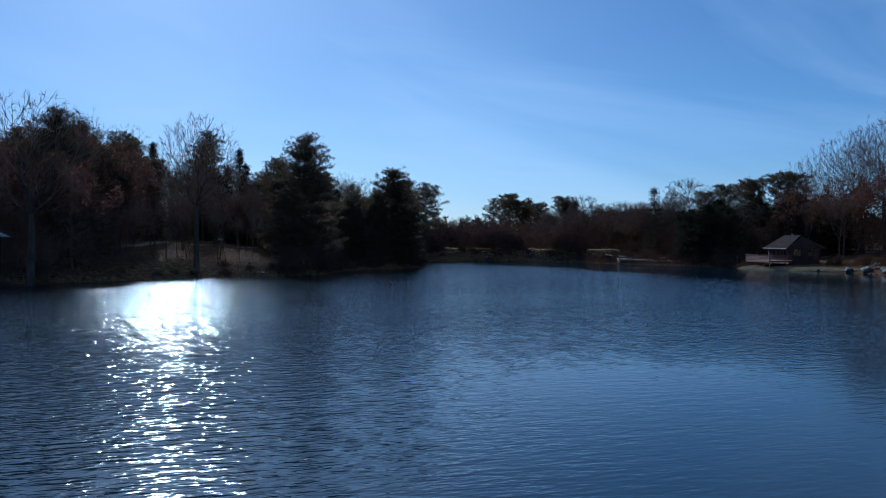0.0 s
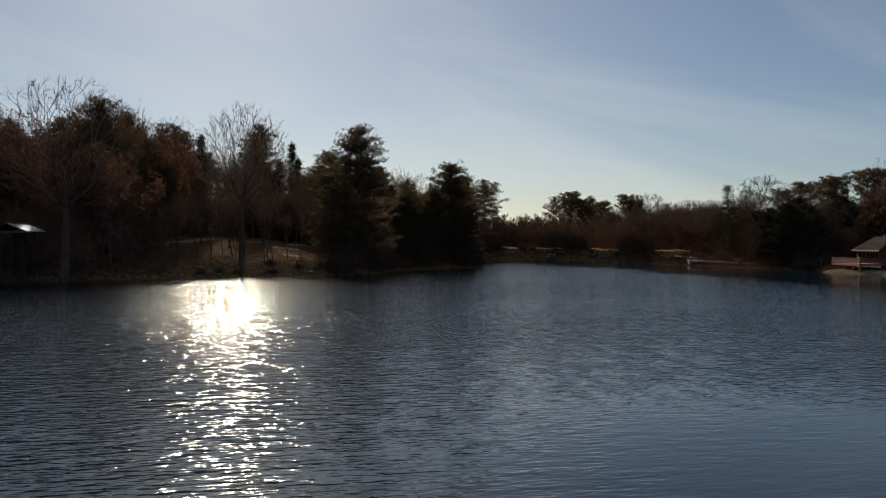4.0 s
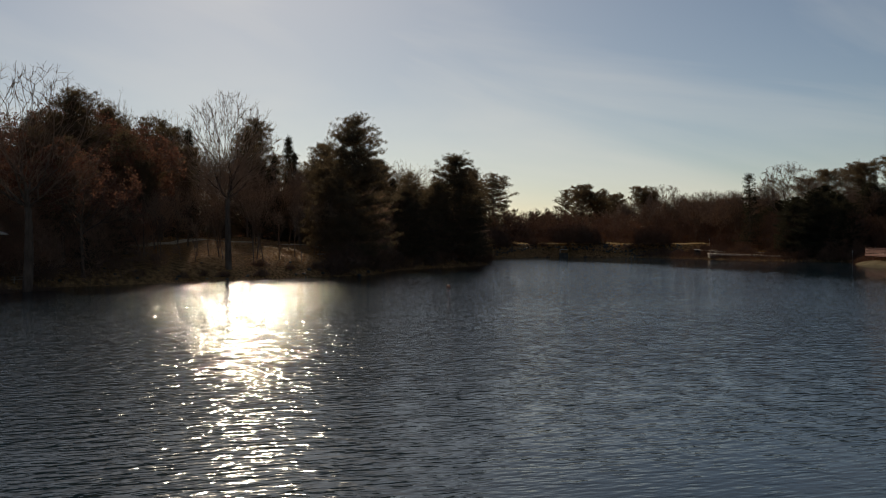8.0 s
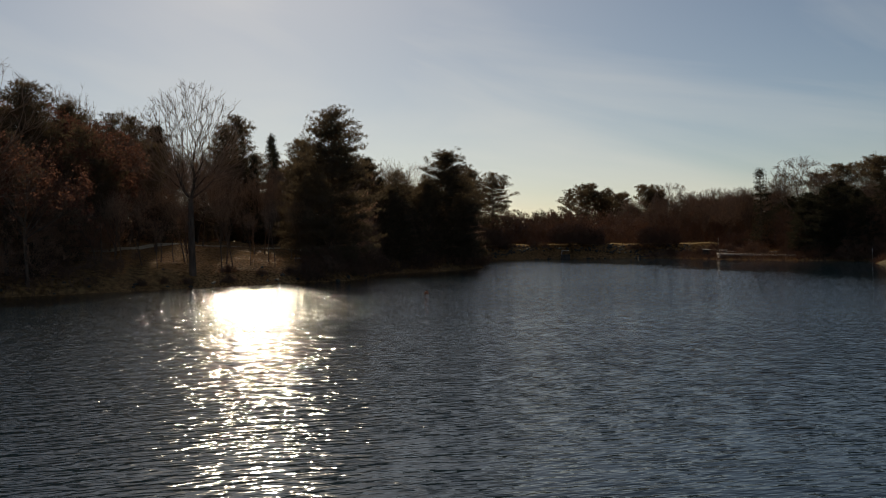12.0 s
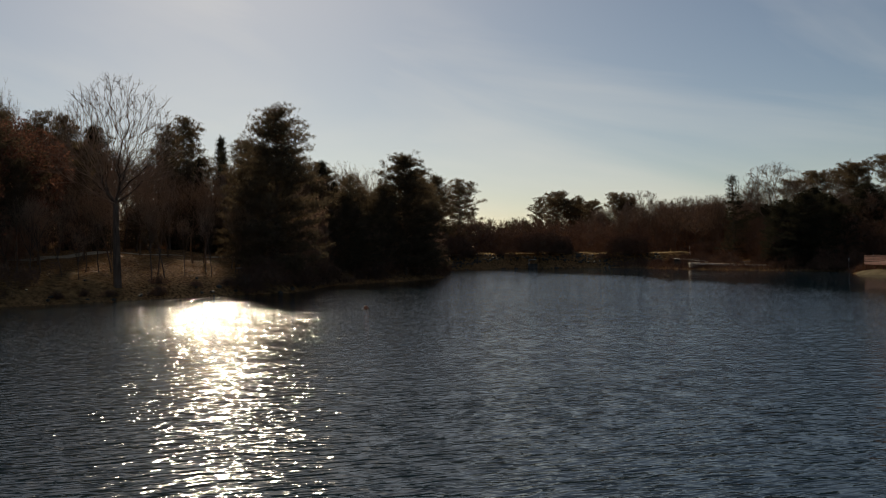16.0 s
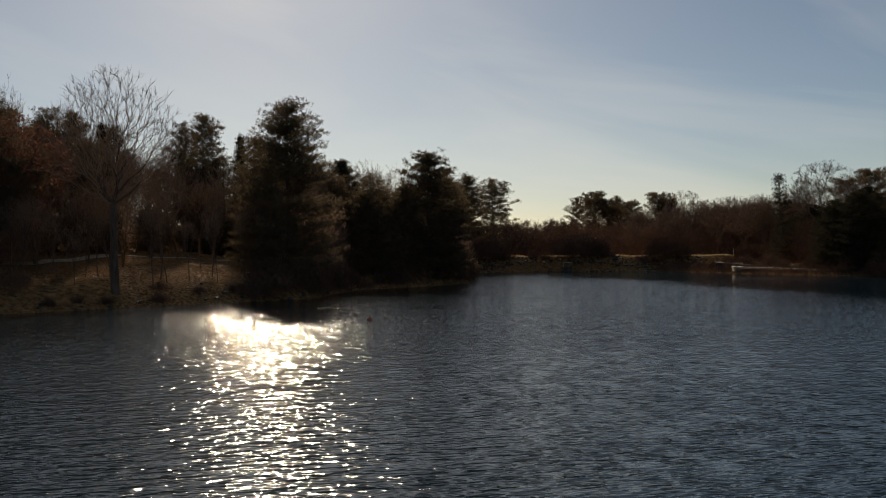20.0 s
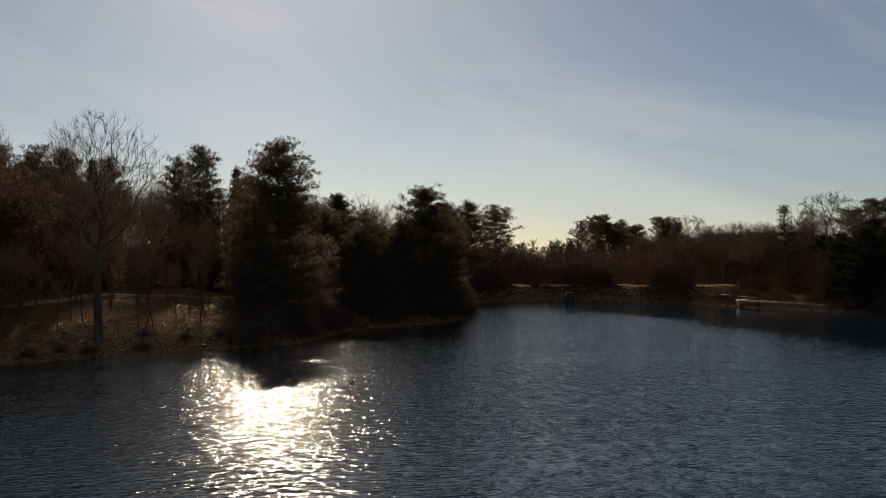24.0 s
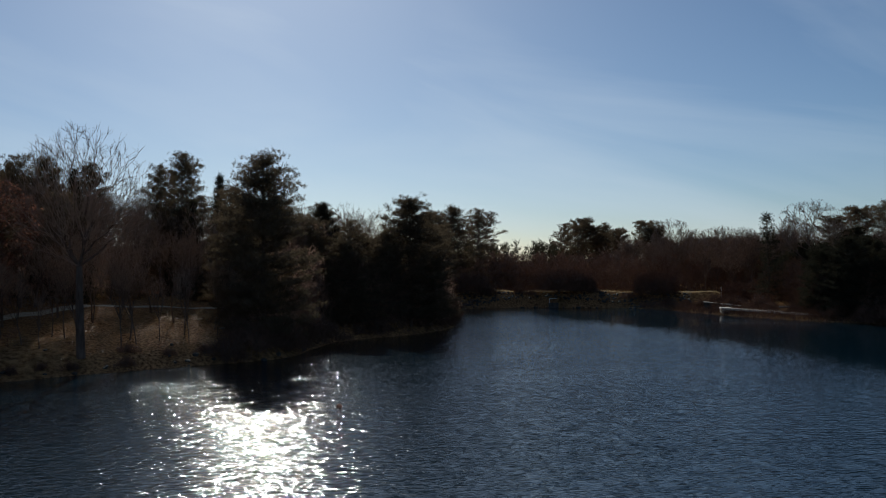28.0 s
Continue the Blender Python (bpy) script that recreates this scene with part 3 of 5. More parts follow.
def broadleaf_thing(name, seed, form, label, category, leaf=0, twiggy=3, thin=0.026):
    made = broadleaf(seed, form, leaf, twiggy, thin)
    ob = tagged(new(name), label, category)
    part("trunk", mesh_np("trunk", *made[0], M_BARK, True), None, ob)
    tagged(part("branchwork", mesh_np("branchwork", *made[1], M_BARK, True), None, ob), kind="stuff")
    tagged(part("twig_crown", mesh_np("twig_crown", *made[2], M_TWIG), None, ob), kind="stuff")
    if leaf:
        tagged(part("dead_foliage", mesh_np("dead_foliage", *made[3], M_DRY), None, ob, "russet dead leaves still hanging"), kind="stuff")
    return ob


class Kind:
    """One built tree and its copies: the first place takes the tree itself, the others take copies."""

    def __init__(self, ob, natural):
        self.ob, self.natural, self.used = ob, natural, False

    def stand(self, x, y, height, width=1.0, turn=0.0, group="", sink=0.15, base=None):
        z = (ground_z(x, y) if base is None else base) - sink
        k = height / self.natural
        m = Matrix.LocRotScale((x, y, z), Euler((0, 0, radians(turn))), (k * width, k * width, k))
        if self.used:
            ob = copy_thing(self.ob, m)
        else:
            ob, self.used = self.ob, True
            ob.matrix_basis = Matrix.Identity(4)
            first_pose.append((ob, m))
        return tagged(ob, group=group)


first_pose = []
PINE = [Kind(conifer_thing("pine_tree", 11 + k, "pine", M_PINE, "tall dense dark green white pine at the shore", "pine tree"), 25.3) for k in range(3)]
OPEN = [Kind(conifer_thing("pine_tree", 21 + k, "open", M_PINE, "tall white pine with open layered dark boughs", "pine tree", 1.3), 25.3) for k in range(2)]
FLAT = [Kind(conifer_thing("pine_tree", 31 + k, "flat", M_PINE, "flat-topped dark pine with a bare lower trunk", "pine tree", 1.5), 25.3) for k in range(2)]
SPRUCE = [Kind(conifer_thing("spruce_tree", 41 + k, "spruce", M_SPRUCE, "narrow dark spruce with drooping boughs", "spruce tree"), 25.3) for k in range(2)]
OAK = [Kind(spreading_thing("bare_tree", 51 + k, "wide-crowned leafless oak in winter", "tree", wide=0.29), 20.0) for k in range(2)]
BIG_OAK = [Kind(spreading_thing("bare_tree", 57, "great spreading leafless oak at the edge of the water", "tree", count=900, fork=0.40, wide=0.30), 20.0)]
SLIM = [Kind(broadleaf_thing("bare_tree", 61 + k, "slim", "slender leafless grey-brown tree in winter", "tree"), 20.0) for k in range(3)]
FAR = [Kind(broadleaf_thing("bare_tree", 66 + k, ("wide", "slim")[k], "leafless grey-brown tree on the far side of the dam", "tree", 0, 4, 0.05), 20.0) for k in range(2)]
RUSSET = [Kind(broadleaf_thing("oak_tree", 71 + k, "wide", "oak holding russet dead leaves", "tree", 8000, 2), 20.0) for k in range(2)]


BACK = [Kind(conifer_thing("pine_tree", 81 + k, ("open", "pine", "spruce")[k], M_PINE if k < 2 else M_SPRUCE,
                           "dark evergreen in the woods behind the shore", "pine tree", 0.9), 25.3) for k in range(3)]


# pine form in darker needles: the right bank's shade is put into the colour
SHADE_PINE = [Kind(conifer_thing("hemlock_tree", 86 + k, "pine", M_SPRUCE, "dense pine with boughs to the ground, shade put into darker needles", "hemlock tree", 1.1), 25.3) for k in range(2)]
LARCH = [Kind(conifer_thing("spruce_tree", 91, "larch", M_SPRUCE, "ragged half-bare spire of an old spruce", "spruce tree", 0.8), 25.3)]


def plant(kinds, rows, group):
    """Rows of x, y, the height of the top over the water, relative width."""
    for n, (x, y, top, width) in enumerate(rows):
        kinds[n % len(kinds)].stand(x, y, top - ground_z(x, y) + 0.15, width, 47.0 * n + 13.0 * x, group)


# the left bank
plant(PINE[:1], [(-15.1, 148.5, 25.4, 0.98)], "pines on the bank")
plant(PINE[1:], [(1.4, 181, 22.0, 1.1), (-21.4, 160, 22.5, 0.9), (-2.5, 178, 16.5, 1.0), (4.5, 190, 17.5, 1.0), (-8.5, 172, 15, 1.1),
                 (-54.9, 135, 28.1, 0.9), (-55.7, 150, 27.6, 0.85), (-14.6, 190, 22.1, 0.8), (-4, 186, 15.5, 1.2)], "pines on the bank")
plant(OPEN, [(-44.8, 207, 33.8, 0.85), (-53, 160, 27.6, 0.8), (-53.1, 168, 28.3, 0.8), (-41.3, 185, 28.8, 0.7), (-63, 207, 32.0, 0.8),
             (-64, 142, 26, 1.0), (3.5, 200, 21, 0.9)], "pines on the bank")
plant(SPRUCE, [(-36, 202, 29.0, 0.8), (-47.1, 165, 26.1, 0.8), (-36, 186, 23, 0.9), (-66, 128, 24, 1.0)], "spruces on the bank")
plant(BIG_OAK, [(-31.6, 132.4, 26.8, 1.0)], "bare trees on the bank")
plant(OAK, [(-48.5, 107, 26.5, 1.15), (-56.9, 152, 30.5, 0.8), (-58, 180, 32, 0.9), (-70, 125, 27, 1.0)], "bare trees on the bank")
plant(RUSSET, [(-47, 119, 17.5, 1.0), (-61, 120, 16, 1.0), (-49, 140, 17, 1.0), (-65, 112, 19, 1.1)], "russet oaks on the bank")
plant(SLIM, [(-10.5, 192, 22.5, 1.0), (-7.4, 195, 21.8, 1.0), (-13.4, 187, 21.5, 1.0), (-4.8, 200, 20.9, 1.0), (-38, 150, 18, 1.0),
             (-34, 160, 20, 1.0), (-28, 152, 17, 1.0), (-49, 148, 20, 1.0), (-40, 165, 22, 1.0), (-57, 165, 26, 1.0),
             (-22, 150, 13, 1.0), (-44, 175, 24, 1.0), (-30, 180, 22, 1.0), (-18, 178, 19, 1.0), (-50, 190, 27, 1.0)], "bare trees on the bank")
plant(SLIM, [(-36, 138, 13, 0.8), (-33.5, 136.5, 12, 0.7), (-28, 139, 14, 0.8), (-26, 141, 11, 0.7), (-24.3, 145, 16, 0.8), (-20.5, 146, 13, 0.8),
             (-38.5, 140, 15, 0.8), (-22.6, 141.5, 12, 0.7),
             (-44, 131, 12, 1.0), (-41, 130.5, 13, 1.0), (-39, 134, 12, 0.9), (-36.5, 133, 10, 0.9), (-29, 137, 13, 0.9), (-43, 137, 14, 1.0), (-19.5, 147, 12, 0.9)], "bare trees on the bank")
# beyond the dam
plant(PINE[1:], [(6.6, 287, 27.2, 0.9), (2.3, 272, 25.3, 0.85)], "pines beyond the dam")
plant(OPEN, [(14.6, 307, 27.9, 1.25), (51.6, 402, 27.2, 0.9), (66.5, 390, 26.8, 0.75), (71.5, 392, 24.5, 0.7)], "pines beyond the dam")
plant(FLAT, [(58.2, 392, 28.0, 0.95), (76.9, 362, 25.5, 1.0), (68.8, 370, 22.8, 1.0), (81.9, 364, 23.6, 0.7), (55, 385, 25.5, 1.0), (62, 388, 25, 1.0), (79, 358, 22.5, 1.0), (64, 380, 22, 1.1)], "pines beyond the dam")
plant(FAR[:1], [(84.6, 352, 25.5, 1.0), (87.8, 332, 21.2, 0.9), (88.1, 312, 21, 0.9), (84.5, 226, 23.2, 1.1), (93, 300, 20.5, 0.9), (97, 330, 22, 0.9)], "bare trees beyond the dam")
plant(FAR[1:], [(87.6, 292, 19.6, 1.1), (83.2, 262, 19.3, 1.1), (92, 320, 19.6, 1.1), (90, 340, 20, 1.1), (86, 276, 18.6, 1.1), (78, 262, 15, 1.2),
             (68, 300, 14, 1.2), (75, 320, 15, 1.2), (60, 310, 13, 1.2)], "bare trees beyond the dam")
# the right bank
plant(LARCH, [(75.7, 228, 21.4, 1.0)], "spruces on the right bank")
plant(SPRUCE, [(80.5, 203, 13.5, 1.3), (77.8, 208, 13.0, 1.2), (85, 198, 14.5, 1.2)], "spruces on the right bank")
plant(FLAT, [(95.4, 241, 20.5, 1.0), (103.3, 246, 23, 1.0), (106.5, 238, 22.8, 1.0), (107.1, 216, 24.2, 1.0), (112, 217, 24, 1.0), (105, 228, 23.5, 1.0)], "pines on the right bank")
plant(SHADE_PINE, [(79, 199, 9, 1.5), (81.5, 195, 10, 1.5), (78, 205, 9, 1.5), (86, 204, 15, 1.3), (88, 212, 15.5, 1.2), (96, 205, 17, 1.2), (84, 192, 12.5, 1.2), (101, 196, 18, 1.1), (92, 222, 17.5, 1.2), (77.5, 203, 14, 1.2), (79.5, 197, 15, 1.2)], "hemlocks on the right bank")
plant(OAK, [(110.7, 206, 28.5, 1.0), (113.6, 196, 32.5, 1.0), (113, 186, 33, 1.0), (110.3, 172, 33.5, 1.0), (104.7, 231, 25, 0.5), (118, 178, 36, 1.0)], "bare trees on the right bank")
plant(RUSSET, [(104, 178, 20, 1.0), (108, 164, 21, 1.1), (100, 190, 18, 1.0)], "russet oaks on the right bank")
plant(SLIM, [(99, 170, 17, 1.0), (97, 180, 17, 1.0), (106, 155, 20, 1.0), (112, 146, 22, 1.0)], "bare trees on the right bank")
# the woods that fill the banks
def fill(kinds, seed, count, x0, x1, y0, y1, low, high, width, group, keep):
    rng = np.random.default_rng(seed)
    xy = np.c_[rng.uniform(x0, x1, count * 3), rng.uniform(y0, y1, count * 3)]
    xy = xy[(shore_distance(xy) > 2.5) & keep(xy)][:count]
    for n, (x, y) in enumerate(xy):
        kinds[n % len(kinds)].stand(x, y, rng.uniform(low, high), width * rng.uniform(0.85, 1.2), rng.uniform(0, 360), group)


def not_clearing(p):
    sunny = (p[:, 0] > -55) & (p[:, 0] < -28) & (p[:, 1] > 140) & (p[:, 1] < 182)
    gap = sunny | ((p[:, 0] > -46.5) & (p[:, 0] < -38) & (p[:, 1] < 160)) | (np.abs(p[:, 0] + 54.5 + 0.255 * (p[:, 1] - 108)) < 4.5) & (p[:, 1] < 134)
    return ~gap & ~((p[:, 0] > -40) & (p[:, 0] < -17) & (p[:, 1] < 158))


plant(FLAT, [(-43.5, 152, 21, 0.6), (-46, 143, 19, 0.6), (-44.5, 134, 17, 0.55)], "pines on the bank")
fill(BACK, 115, 8, -46, -14, 181, 192, 5, 9, 1.6, "woods on the bank", lambda p: p[:, 1] > 159)
fill(SLIM, 116, 6, -42, -17, 136, 158, 8, 14, 0.9, "woods on the bank", lambda p: p[:, 1] > 134)
fill(BACK, 117, 16, -80, -41, 96, 150, 4, 8, 1.7, "woods on the bank", lambda p: (shore_distance(p) < 16) & (p[:, 0] < -47) & not_clearing(p))
fill(BACK, 101, 14, -78, -46, 112, 160, 14, 19, 1.1, "woods on the bank", not_clearing)
fill(RUSSET, 111, 18, -76, -42, 106, 165, 14, 21, 1.0, "woods on the bank", not_clearing)
fill(BACK, 112, 18, -78, -43, 100, 136, 6, 11, 1.5, "woods on the bank", not_clearing)
fill(BACK, 107, 14, -78, -46, 158, 195, 18, 23, 1.0, "woods on the bank", not_clearing)
fill(BACK, 102, 12, -48, -14, 184, 205, 14, 19, 1.15, "woods on the bank", not_clearing)
fill(BACK, 108, 10, -20, 0, 172, 205, 12, 16, 1.2, "woods on the bank", not_clearing)
fill(BACK, 103, 14, -12, 9, 168, 215, 7, 13, 1.45, "woods on the bank", not_clearing)
fill(SLIM, 104, 30, -75, -14, 142, 205, 15, 21, 1.0, "woods on the bank", lambda p: ~((p[:, 0] > -47) & (p[:, 0] < -16) & (p[:, 1] < 182)))
fill(SHADE_PINE, 105, 26, 78, 120, 185, 255, 9, 15, 1.35, "woods on the right bank", lambda p: (p[:, 0] > 92) | (p[:, 1] > 196))
fill(SLIM, 106, 18, 86, 128, 150, 260, 12, 19, 1.1, "woods on the right bank", lambda p: (p[:, 0] > 98) | (p[:, 1] > 200))
fill(FAR[1:], 110, 34, 62, 105, 258, 345, 15.5, 19, 1.2, "woods beyond the dam", lambda p: p[:, 1] > 262)
for ob, m in first_pose:
    ob.matrix_basis = m


# ---------------------------------------------------------------- far woods and brush, past counting
def woods(name, places, mat, label, size, blades, seed, thin=0.10, category="woodland"):
    """Places: x, y, ground, top, width. Every one a stem and a ragged upright cloud of blades, all in one mesh."""
    rng = np.random.default_rng(seed)
    cs, ws, stems = [], [], []
    for x, y, z0, top, wide in places:
        n = int(blades)
        h = top - z0
        u = rng.random(n) ** 0.7
        r = wide * np.sqrt(rng.random(n)) * (0.35 + 0.9 * np.sin(np.clip(u, 0.02, 0.98) * np.pi) ** 0.7) * (1.05 - 0.45 * u)
        a = rng.uniform(0, 6.28, n)
        cs.append(np.c_[x + r * np.cos(a), y + r * np.sin(a), z0 + h * (0.06 + 0.94 * u)])
        ws.append(np.c_[0.5 * np.cos(a), 0.5 * np.sin(a), np.full(n, 0.9)])
    v, f = needles(rng, np.concatenate(cs), np.concatenate(ws), size, 3, thin)
    return tagged(new(name, mesh_np(name, v, f, mat)), label, category, kind="stuff")


def scatter(seed, count, x0, x1, y0, y1, keep):
    rng = np.random.default_rng(seed)
    xy = np.c_[rng.uniform(x0, x1, count), rng.uniform(y0, y1, count)]
    return xy[keep(xy)], rng


xy, rng = scatter(1, 1000, -45, 140, 280, 345, lambda p: np.ones(len(p), bool))
g = ground_height(xy)
woods("brush_woods", np.c_[xy, g, g + rng.uniform(6.5, 12.5, len(xy)), rng.uniform(1.8, 3.2, len(xy))], M_BRUSH,
      "bare brown thicket beyond the dam", 1.3, 70, 2, 0.06)
xy, rng = scatter(3, 1100, -420, 620, 640, 900, lambda p: np.ones(len(p), bool))
g = ground_height(xy)
woods("far_ridge_woods", np.c_[xy, g, 16 + 12 * rng.random(len(xy)) ** 0.5, rng.uniform(3, 5, len(xy))], M_SPRUCE,
      "dark distant wooded ridge", 3.2, 34, 4)
xy, rng = scatter(5, 520, -160, -20, 195, 300, lambda p: shore_distance(p) > 18)
g = ground_height(xy)
woods("bank_woods", np.c_[xy, g, g + rng.uniform(9, 16, len(xy)), rng.uniform(1.8, 3.0, len(xy))], M_BRUSH,
      "brown winter woods behind the bank", 1.1, 70, 6)
xy, rng = scatter(11, 560, -82, 6, 112, 200, lambda p: (shore_distance(p) > 4) & ((p[:, 0] < -48) | (p[:, 0] > -15)))
g = ground_height(xy)
woods("bank_thicket", np.c_[xy, g, g + rng.uniform(6, 14, len(xy)), rng.uniform(1.5, 2.6, len(xy))], M_THICKET,
      "tangled brown winter saplings on the bank", 1.1, 110, 12, 0.035)
xy, rng = scatter(13, 900, -82, -45.5, 96, 150, lambda p: (shore_distance(p) > 0.6) & (shore_distance(p) < 22) & ~((p[:, 0] < -49) & (p[:, 1] < 112)))
g = ground_height(xy)
woods("shore_thicket", np.c_[xy, g, g + rng.uniform(3, 11, len(xy)), rng.uniform(1.2, 2.2, len(xy))], M_THICKET,
      "dense brown undergrowth down to the water", 0.9, 90, 14, 0.04)
xy, rng = scatter(19, 170, -56, -38, 108, 136, lambda p: (shore_distance(p) > 0.4) & (shore_distance(p) < 7))
g = ground_height(xy)
woods("bank_scrub", np.c_[xy, g, g + rng.uniform(0.7, 2.4, len(xy)), rng.uniform(0.5, 1.2, len(xy))], M_BRUSH,
      "low brown scrub along the foot of the bank", 0.6, 60, 20, 0.04)
xy, rng = scatter(15, 500, -17, 7, 146, 215, lambda p: (shore_distance(p) > 0.6) & (shore_distance(p) < 14))
g = ground_height(xy)
woods("point_thicket", np.c_[xy, g, g + rng.uniform(3, 12, len(xy)), rng.uniform(1.2, 2.2, len(xy))], M_THICKET,
      "dense brown undergrowth on the wooded point", 0.9, 90, 16, 0.04)
xy, rng = scatter(7, 520, 86, 220, 150, 300, lambda p: (shore_distance(p) > 12) & ((p[:, 0] > 100) | (p[:, 1] > 195)))
g = ground_height(xy)
woods("hill_woods", np.c_[xy, g, g + rng.uniform(8, 14, len(xy)), rng.uniform(1.8, 3.0, len(xy))], M_BRUSH,
      "brown winter woods on the hill", 1.1, 70, 8)
xy, rng = scatter(17, 420, 76, 112, 186, 240, lambda p: (shore_distance(p) > 1) & (shore_distance(p) < 26))
g = ground_height(xy)
woods("slope_thicket", np.c_[xy, g, g + rng.uniform(3, 10, len(xy)), rng.uniform(1.4, 2.4, len(xy))], M_BRUSH,
      "dark brown thicket on the opposite bank", 1.0, 80, 18, 0.05)
# out of view: added to close the near end and cut low sky light
xy, rng = scatter(9, 700, -260, 260, -190, 70, lambda p: shore_distance(p) > 10)
g = ground_height(xy)
woods("opposite_shore_woods", np.c_[xy, g, g + rng.uniform(14, 24, len(xy)), rng.uniform(3, 5, len(xy))], M_SPRUCE,
      "unseen dark woods added to close the near end of the pond", 3.0, 40, 10)


# ---------------------------------------------------------------- the dam
def ribbon(name, points, half, mat, label, category, lift=0.05, closed=False):
    """A slightly crowned strip laid on the ground along points."""
    pts = np.array(points, float)
    s = np.r_[0, np.cumsum(np.hypot(*np.diff(pts, axis=0).T))]
    t = np.linspace(0, s[-1], int(s[-1] / 1.2) + 2)
    line = np.c_[np.interp(t, s, pts[:, 0]), np.interp(t, s, pts[:, 1])]
    way = np.gradient(line, axis=0)
    way /= np.linalg.norm(way, axis=1, keepdims=True)
    side = np.c_[way[:, 1], -way[:, 0]]
    offs = np.linspace(-half, half, 5)
    wob = 1 + 0.12 * np.sin(t * 0.9) + 0.08 * np.sin(t * 2.3 + 1)
    v = [np.c_[p, ground_height(p) + lift] for p in (line + side * o * wob[:, None] for o in offs)]
    v = np.stack(v, 1).reshape(-1, 3)
    k = (np.arange(len(t) - 1)[:, None] * 5 + np.arange(4)[None]).ravel()
    return tagged(new(name, mesh_np(name, v, np.stack([k, k + 1, k + 6, k + 5], 1), mat, True)), label, category, kind="structure")


ribbon("dam_path", [(-4, 268), (20, 262.8), (45, 257), (70, 251.2), (84, 247)], 0.8, M_PATH, "pale gravel path along the crest of the dam", "path", 0.06)
ribbon("bank_path", [(-100, 122), (-75, 128), (-63, 132), (-56.7, 137), (-50, 147), (-46.5, 157), (-42, 167), (-34, 173), (-24, 177), (-14, 184), (-8, 200)], 1.2, M_PATH,
       "pale path behind the trees of the bank", "path", 0.06)
ribbon("shelter_path", [(-78, 107), (-66, 110.5), (-60.6, 112.5), (-57.8, 115), (-56.7, 125), (-56.7, 136)], 0.7, M_PATH, "pale path leading down past the shelter", "path", 0.06)
ribbon("cabin_path", [(84, 176), (92, 184), (106, 188), (125, 186)], 1.2, M_PATH, "pale gravel path beside the cabin", "path", 0.06)
ribbon("beach", [(76.6, 171.5), (78.3, 164.4), (82.0, 156), (86.2, 149.5), (88, 143)], 1.15, M_SAND, "pale sandy strip at the water below the cabin", "beach", 0.10)


def rock_mesh(seed):
    rng = np.random.default_rng(seed)
    bm = bmesh.new()
    bmesh.ops.create_icosphere(bm, subdivisions=1, radius=0.5)
    k = rng.uniform(0.7, 1.3, 3)
    for v in bm.verts:
        v.co = Vector((v.co.x * k[0], v.co.y * k[1], v.co.z * k[2] * 0.75)) * rng.uniform(0.78, 1.18)
    vs = np.array([v.co[:] for v in bm.verts])
    fs = np.array([[v.index for v in f.verts] for f in bm.faces])
    bm.free()
    return vs, fs


ROCKS = [rock_mesh(200 + k) for k in range(6)]


def rock_field(name, xy, sizes, seed, label):
    rng = np.random.default_rng(seed)
    pieces = []
    for (x, y), s in zip(xy, sizes):
        v, f = ROCKS[rng.integers(0, 6)]
        a = rng.uniform(0, 6.28)
        turn = np.array([[math.cos(a), -math.sin(a), 0], [math.sin(a), math.cos(a), 0], [0, 0, 1]])
        pieces.append(((v * s) @ turn.T + (x, y, max(0.0, ground_z(x, y)) + 0.12 * s), f))
    return tagged(new(name, mesh_np(name, *join_np(pieces), M_ROCK)), label, "rocks", kind="stuff")


rng = np.random.default_rng(301)
along, down = rng.uniform(0.10, 0.88, 700), rng.uniform(-8.6, -2.2, 700)
ab = DAM_B - DAM_A
normal = np.array((-ab[1], ab[0])) / np.hypot(*ab)
xy = DAM_A + along[:, None] * ab + down[:, None] * normal
keep = shore_distance(xy) > -0.8
rock_field("riprap", xy[keep], rng.uniform(0.3, 0.8, len(xy))[keep], 302, "grey angular riprap stones on the face of the dam")
rng = np.random.default_rng(303)
xy = np.concatenate([SHORE[(SHORE[:, 0] > 70) & (SHORE[:, 1] > 90) & (SHORE[:, 1] < 150)], SHORE[(SHORE[:, 0] < -10) & (SHORE[:, 1] > 80)]])
xy = np.repeat(xy, 5, 0) + rng.normal(0, 1.6, (len(xy) * 5, 2))
xy = xy[shore_distance(xy) > -0.3]
rock_field("shore_stones", xy, rng.uniform(0.25, 0.8, len(xy)), 304, "small grey stones along the water's edge")


def boulder(x, y, size, seed):
    rng = np.random.default_rng(seed)
    bm = bmesh.new()
    bmesh.ops.create_icosphere(bm, subdivisions=3, radius=0.5)
    for v in bm.verts:
        k = 1 + 0.35 * noise.noise(v.co * 2.2 + Vector((seed, 0, 0))) + 0.10 * noise.noise(v.co * 6 + Vector((0, seed, 0)))
        v.co = Vector((v.co.x * 1.25, v.co.y, v.co.z * 0.8)) * k * size
    me = bpy.data.meshes.new("boulder")
    bm.to_mesh(me)
    bm.free()
    me.materials.append(M_ROCK)
    ob = tagged(new("boulder", me), "rounded grey boulder on the shore", "boulder", "boulders by the beach")
    ob.matrix_basis = pose(x, y, max(0, ground_z(x, y)) + 0.2 * size, 0, 0, rng.uniform(0, 360))
    return ob


for n, (x, y, size) in enumerate([(86.4, 143.5, 1.5), (87.6, 141.0, 1.1), (86.8, 138.2, 1.9), (88.4, 135.5, 1.3), (87.2, 132.4, 1.6), (89.6, 139.4, 1.0)]):
    boulder(x, y, size, 400 + n)


